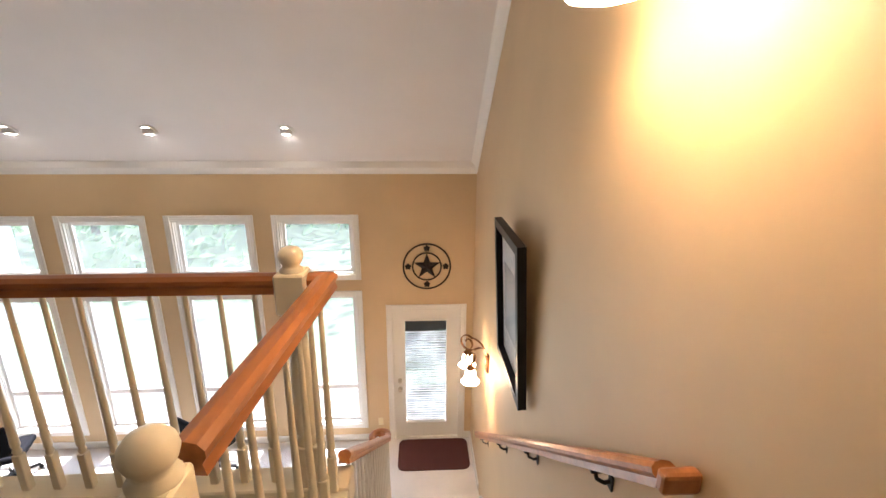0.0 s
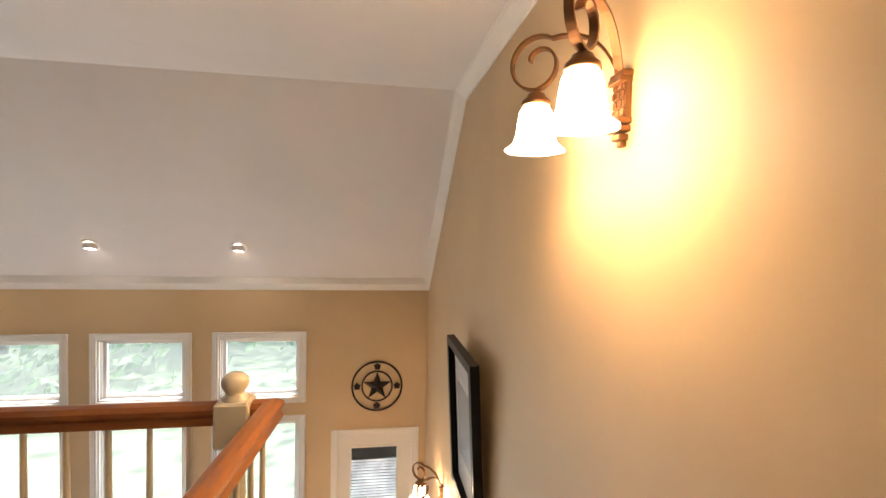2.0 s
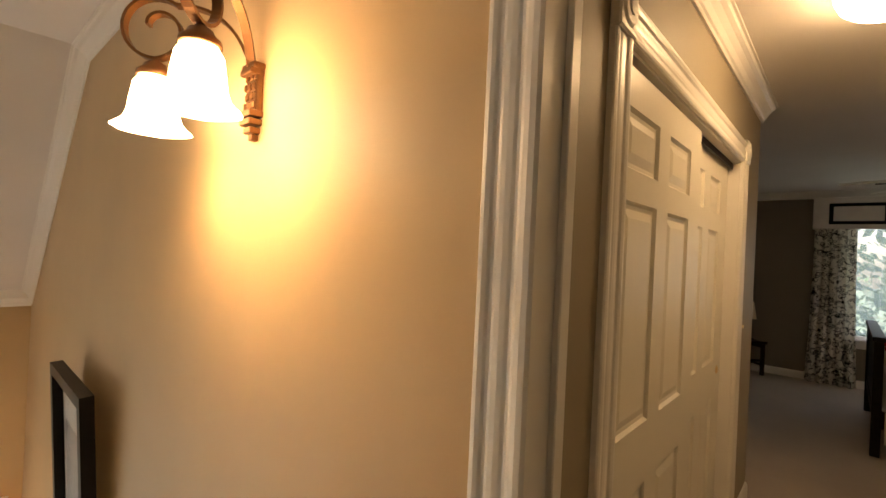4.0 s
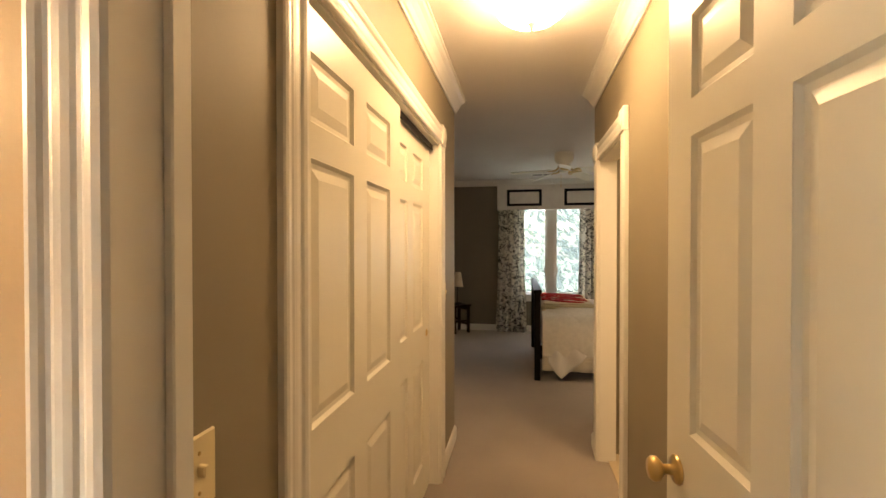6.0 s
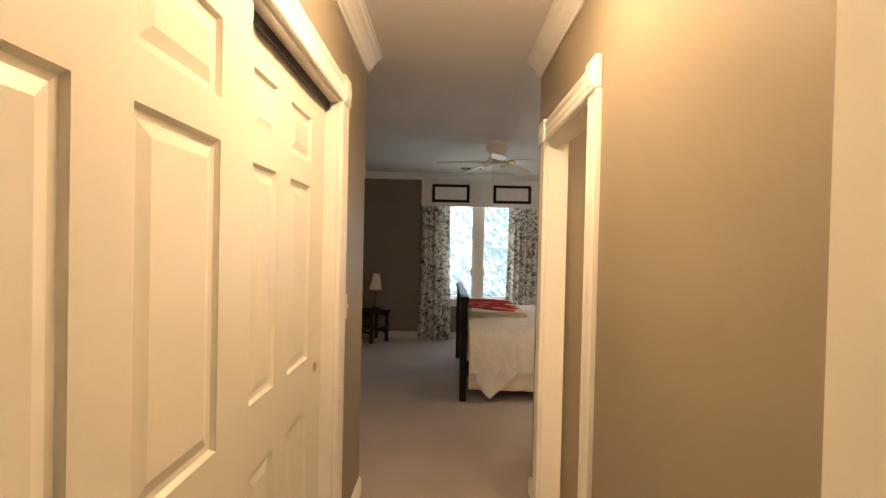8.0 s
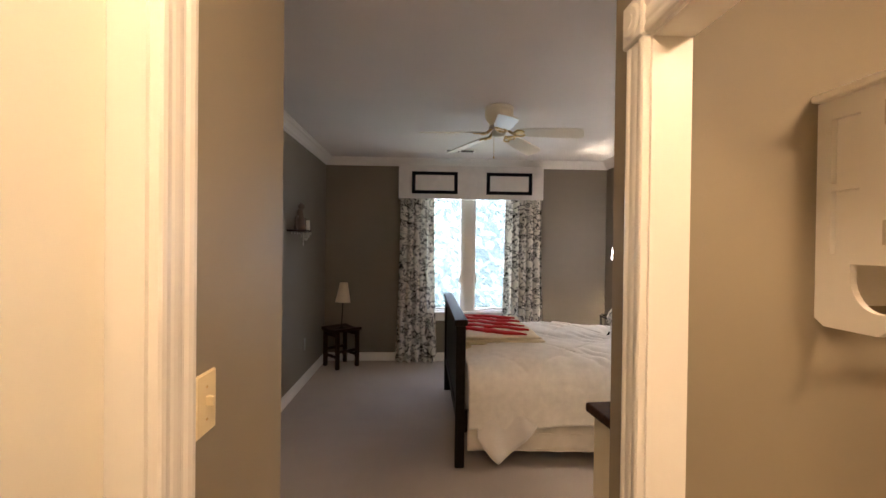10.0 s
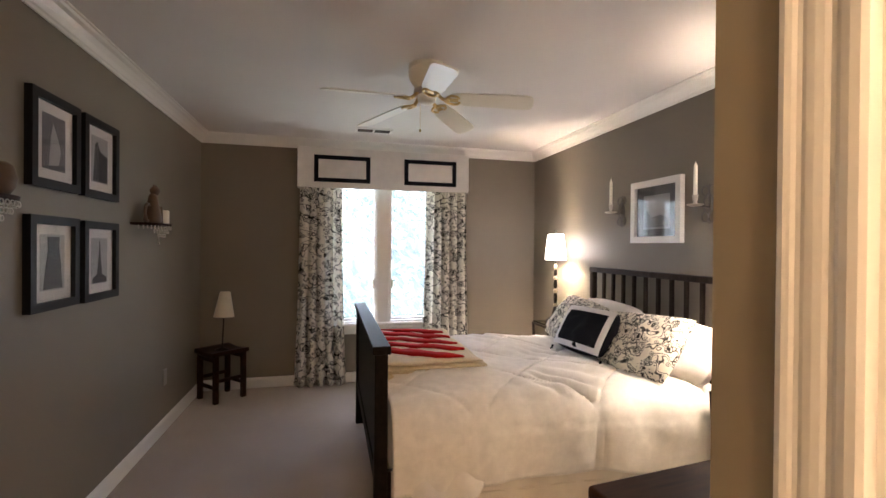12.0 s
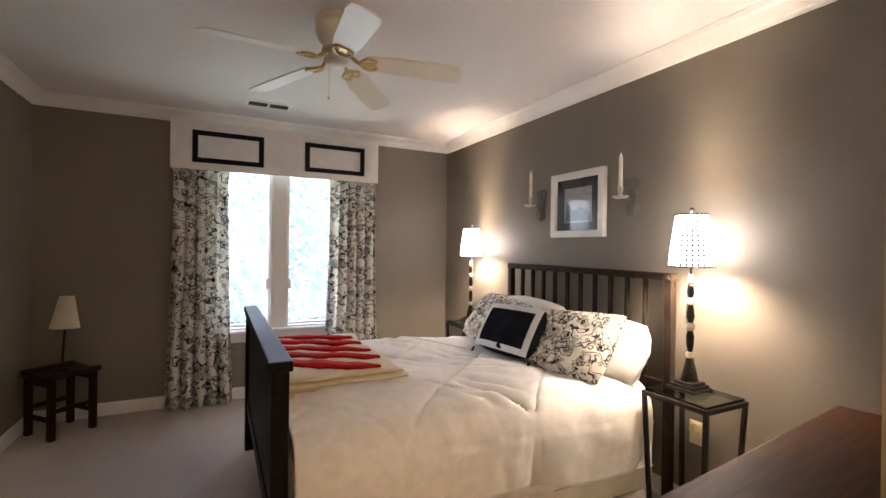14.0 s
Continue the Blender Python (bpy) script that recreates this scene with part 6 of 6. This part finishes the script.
lathe(bm, [(0.050, -0.172), (0.056, -0.188), (0.052, -0.210), (0.036, -0.222), (0.012, -0.227), (0, -0.228)], 28)
part("switch_cup", bm, M_DOOR, fan, "white cup", True)
for k in range(5):
    a = radians(32.5 + 72 * k)
    m = Matrix.Rotation(a, 4, "Z") @ Matrix.Translation((0, 0, -0.186)) @ Matrix.Rotation(radians(5), 4, "Y") @ Matrix.Rotation(radians(-14), 4, "X")
    bm = bmesh.new()
    pr = [(0.155, -0.050), (0.25, -0.062), (0.57, -0.070), (0.605, -0.060), (0.618, -0.03), (0.618, 0.03), (0.605, 0.060), (0.57, 0.070), (0.25, 0.062), (0.155, 0.050)]
    up = [bm.verts.new((x, y, 0.004)) for x, y in pr]
    dn = [bm.verts.new((x, y, -0.004)) for x, y in pr]
    bm.faces.new(up)
    bm.faces.new(dn[::-1])
    for i in range(len(pr)):
        j = (i + 1) % len(pr)
        bm.faces.new((up[j], up[i], dn[i], dn[j]))
    bmesh.ops.transform(bm, matrix=m, verts=bm.verts)
    bl_ob = part("blade", bm, M_DOOR, fan, "white blade", True)
    bm = bmesh.new()
    tube(bm, [(0.075, 0, 0.025), (0.11, 0, 0.0), (0.14, 0, -0.012), (0.17, 0.0, -0.01)], 0.011, 8, False, (0, 1, 0))
    for s in (-1, 1):
        tube(bm, [(0.13, 0, -0.011), (0.16, s * 0.030, -0.012), (0.19, s * 0.045, -0.008), (0.225, s * 0.040, -0.007), (0.245, s * 0.020, -0.007)], 0.008, 6, False, (0, 0, 1))
    bx(bm, (0.165, -0.018, -0.010), (0.235, 0.018, -0.005), 0.002)
    bmesh.ops.scale(bm, verts=bm.verts, vec=(0.80, 1.0, 1.0))
    bmesh.ops.transform(bm, matrix=m, verts=bm.verts)
    part("blade_iron", bm, M_BRASS, fan, "polished brass scroll bracket", True)
bm = bmesh.new()
rod(bm, (0.045, 0.03, -0.20), (0.045, 0.03, -0.36), 0.0015, 6)
lathe(bm, [(0, 0), (0.006, 0.004), (0.007, 0.012), (0, 0.022)], 8, (0.045, 0.03, -0.38))
part("pull_chain", bm, M_BRASS, fan, "thin brass pull chain", True)

# ceiling register
vent = thing("ceiling_vent", (6.50, -0.30, CE), "white ceiling register with dark slots", "vent")
part("frame", wall_grid("x", 6.42, 6.58, -0.47, -0.13, CE - 0.006, CE - 0.0005, []), M_TRIM, vent)
for y0, y1 in ((-0.445, -0.31), (-0.29, -0.155)):
    part("slot", box((6.455, y0, CE - 0.0085), (6.545, y1, CE - 0.0062)), M_IRON, vent)
    for k in range(4):
        part("slat", box((6.468 + k * 0.02, y0 + 0.004, CE - 0.011), (6.4705 + k * 0.02, y1 - 0.004, CE - 0.0088)), M_GREYIRON, vent)

# low chest beside the bedroom door
ch = thing("dresser", (3.403, -0.60, 0), "painted cream dresser with a dark polished wooden top", "dresser")
DX0, DX1, DY0, DY1 = XR + 0.012, 3.375, -2.10, -0.625
part("carcass", box((DX0, DY0, 0.06), (DX1, DY1, 0.725), 0.004), M_CREAM, ch)
part("top", box((DX0, DY0 - 0.02, 0.7255), (DX1 + 0.028, DY1 + 0.026, 0.765), 0.010, 3), M_MAHOGANY, ch, "dark polished wooden top")
part("plinth", box((DX0, DY0 + 0.02, 0.0), (DX1 - 0.03, DY1 - 0.02, 0.0595)), M_CREAM, ch)
for j in range(3):
    for i in range(2):
        y0 = DY0 + 0.03 + i * 0.71
        z0 = 0.09 + j * 0.212
        dr = part("drawer", box((DX1 + 0.001, y0, z0), (DX1 + 0.018, y0 + 0.69, z0 + 0.20), 0.004), M_CREAM, ch)
        for dy in (0.16, 0.53):
            bm = bmesh.new()
            lathe(bm, [(0, 0), (0.008, 0), (0.007, 0.012), (0.015, 0.02), (0.013, 0.028), (0, 0.03)], 12)
            bmesh.ops.rotate(bm, verts=bm.verts, cent=(0, 0, 0), matrix=Matrix.Rotation(radians(90), 3, "Y"))
            bmesh.ops.translate(bm, verts=bm.verts, vec=(DX1 + 0.018, y0 + dy, z0 + 0.10))
            part("knob", bm, M_BRASS, dr, "small brass knob")
ch.rotation_euler = (0, 0, radians(6.5))


# ---- dark chairs in the lower room ----
def office_chair(at, turn):
    ob = thing("office_chair", at, "black swivel chair on a star base, on pale carpet", "chair", "black swivel chairs")
    ob.rotation_euler = (0, 0, radians(turn))
    for k in range(5):
        a = math.tau * k / 5
        bm = bmesh.new()
        sweep(bm, [(0.03 * math.cos(a), 0.03 * math.sin(a), 0.11), (0.28 * math.cos(a), 0.28 * math.sin(a), 0.075)], [(-0.02, -0.015), (0.02, -0.015), (0.015, 0.015), (-0.015, 0.015)])
        part("base_arm", bm, M_BLACK, ob, "", True)
        bm = bmesh.new()
        lathe(bm, [(0, 0), (0.02, 0.005), (0.026, 0.03), (0.02, 0.055), (0, 0.06)], 10, (0.28 * math.cos(a), 0.28 * math.sin(a), 0))
        part("caster", bm, M_BLACK, ob, "", True)
    bm = bmesh.new()
    lathe(bm, [(0, 0.09), (0.03, 0.09), (0.025, 0.3), (0.018, 0.42), (0, 0.42)], 12)
    part("column", bm, M_CHROME, ob, "chrome column", True)
    part("seat", bx(bmesh.new(), (-0.24, -0.24, 0.42), (0.24, 0.24, 0.50), 0.03, 3), M_BLACKCLOTH, ob, "", True)
    part("backrest", bx(bmesh.new(), (-0.22, 0.22, 0.55), (0.22, 0.28, 0.95), 0.025, 3), M_BLACKCLOTH, ob, "", True)
    part("back_stem", bx(bmesh.new(), (-0.03, 0.20, 0.40), (0.03, 0.25, 0.62), 0.006), M_BLACK, ob, "", True)


office_chair((-3.45, 5.15, LOW), 150)
office_chair((-5.95, 5.1, LOW), 200)

# ---- outdoors ----
structure("ground", box((-120, YF + 0.16, LOW - 0.7), (120, 160, LOW - 0.5)), M_GRASS, "sunlit lawn beyond the windows", "lawn")
gr2 = bmesh.new()
bx(gr2, (XE + 0.17, -120, LOW - 0.7), (160, YF + 0.155, LOW - 0.5))
structure("ground_side", gr2, M_GRASS, "lawn on the bedroom's side", "lawn")
deck = tagged(thing("deck", (-3.4, 7.2, LOW - 0.12), "weathered plank deck outside the windows", "deck"), "", "", "", "structure")
for k in range(9):
    y = YF + 0.20 + k * 0.145
    part("plank", box((-9.0, y, LOW - 0.14), (0.6, y + 0.138, LOW - 0.10)), M_DECK, deck)
for x in (-8.8, -4.2, 0.4):
    part("post", box((x - 0.05, YF + 0.3, LOW - 0.5), (x + 0.05, YF + 1.4, LOW - 0.141)), M_DECK, deck)

rng = random.Random(5)


def leaf_mass(pts, size, rng2):
    """Many small bent leaves round the given places."""
    verts, faces = [], []
    for c in pts:
        n = Vector((rng2.uniform(-1, 1), rng2.uniform(-1, 1), rng2.uniform(-0.4, 1))).normalized()
        t = n.orthogonal().normalized()
        b = n.cross(t)
        s = size * rng2.uniform(0.6, 1.4)
        i = len(verts)
        verts += [c - t * s, c + b * s * 0.5 + n * s * 0.12, c + t * s, c - b * s * 0.5 + n * s * 0.12]
        faces += [(i, i + 1, i + 2), (i, i + 2, i + 3)]
    return verts, faces


def tree(at, height, spread, mat, n=750, leaf=0.16):
    ob = thing("tree", at, "leafy tree in the sunlit garden", "tree", "garden trees")
    bm = bmesh.new()
    h = height
    tp = [(0.0, 0.0, 0.0), (0.06 * h * 0.1, 0.02, 0.25 * h), (-0.03 * h * 0.1, 0.05, 0.5 * h), (0.05, 0.0, 0.8 * h)]
    rad = [0.014 * h, 0.011 * h, 0.008 * h, 0.004 * h]
    rings = []
    for (x, y, z), r in zip(tp, rad):
        rings.append([bm.verts.new((x + r * math.cos(a) * (1 + 0.15 * math.sin(3 * a)), y + r * math.sin(a), z)) for a in (math.tau * k / 10 for k in range(10))])
    for a, b in zip(rings, rings[1:]):
        for k in range(10):
            bm.faces.new((a[k], a[(k + 1) % 10], b[(k + 1) % 10], b[k])).smooth = True
    ends = []
    for k in range(9):
        z = h * rng.uniform(0.35, 0.75)
        a = rng.uniform(0, math.tau)
        e = Vector((spread * 0.7 * math.cos(a), spread * 0.7 * math.sin(a), z + h * rng.uniform(0.08, 0.22)))
        tube(bm, [(0, 0.03, z), tuple(e * 0.5 + Vector((0, 0, z * 0.45))), tuple(e)], 0.006 * h * rng.uniform(0.5, 1), 5, False, (0.3, 0.9, 0.1))
        ends.append(e)
    part("trunk", bm, M_BARK, ob, "grey brown trunk and limbs", True)
    ends += [Vector((0, 0, h * q)) for q in (0.75, 0.88, 0.97)]
    pts = []
    for i in range(n):
        c = rng.choice(ends)
        q = Vector((rng.gauss(0, 1), rng.gauss(0, 1), rng.gauss(0, 0.7))) * spread * 0.27
        pts.append(c + q)
    v, f = leaf_mass(pts, leaf, rng)
    me = bpy.data.meshes.new("crown")
    me.from_pydata(v, [], f)
    me.materials.append(mat)
    o = new("crown", me)
    o.parent = ob
    return ob


G = LOW - 0.5
for x, y, h, s, mt in ((-1.9, 24.5, 9.5, 3.0, M_LEAF2), (-4.9, 26, 11, 3.2, M_LEAF2), (-8.2, 25, 13, 4, M_LEAF2), (-0.75, 11.5, 3.6, 1.2, M_LEAF2), (-3.2, 31, 14, 4.5, M_LEAF2),
                       (-11.5, 24, 14, 4.6, M_LEAF), (2.8, 25, 12, 4, M_LEAF2), (-15, 20, 12, 4, M_LEAF2),
                       (34, -6.2, 10, 3.4, M_LEAF2), (36, 3.0, 9, 3.6, M_LEAF2)):
    tree((x, y, G), h, s, mt)

# woods at the edge of the lawn, on both sides of the house
def woods(pts, mat, label):
    v, f = leaf_mass(pts, 0.24, rng)
    me = bpy.data.meshes.new("woods")
    me.from_pydata(v, [], f)
    me.materials.append(mat)
    tagged(new("woods", me), label, "woods", "", "stuff")


def thicket(n, lo, hi, clumps, height):
    """Places gathered round clumps that thin out upwards."""
    cs = [Vector((rng.uniform(lo[0], hi[0]), rng.uniform(lo[1], hi[1]), G + height * rng.random() ** 1.3)) for _ in range(clumps)]
    out = []
    for _ in range(n):
        c = rng.choice(cs)
        out.append(c + Vector((rng.gauss(0, 1.1), rng.gauss(0, 1.1), rng.gauss(0, 0.8))))
    return out


woods(thicket(12000, (-26, 14), (12, 32), 230, 7.0), M_LEAF2, "pale green spring woods beyond the lawn")
woods(thicket(17000, (17, -20), (32, 16), 190, 9.5), M_LEAF, "dense green woods outside the bedroom")

# white neighbouring wing with clapboards and a window
wing = thing("neighbour_house", (-13.0, 10.5, G), "white clapboard house wing with a window", "house")
part("wall", box((-16.0, 8.6, G), (-10.8, 11.4, 3.2)), M_SIDING, wing)
for k in range(34):
    z = G + 0.1 + k * 0.19
    part("clapboard", prism_x([(8.57, z), (8.598, z), (8.598, z + 0.185), (8.588, z + 0.185)], -16.0, -10.8), M_SIDING, wing)
    bmq = bmesh.new()
    bx(bmq, (-10.798, 8.6, z), (-10.775, 11.4, z + 0.17))
    part("clapboard", bmq, M_SIDING, wing)
for z in (-2.2, 0.2):
    wq = part("window", box((-10.774, 9.4, z), (-10.74, 10.4, z + 1.3), 0.004), M_TRIM, wing)
    part("pane", box((-10.739, 9.48, z + 0.08), (-10.733, 10.32, z + 1.22)), M_IRON, wq)
bm = prism_x([(8.3, 3.2), (11.7, 3.2), (10.0, 4.6)], -16.3, -10.5)
part("roof", bm, M_BARK, wing, "grey shingle roof")
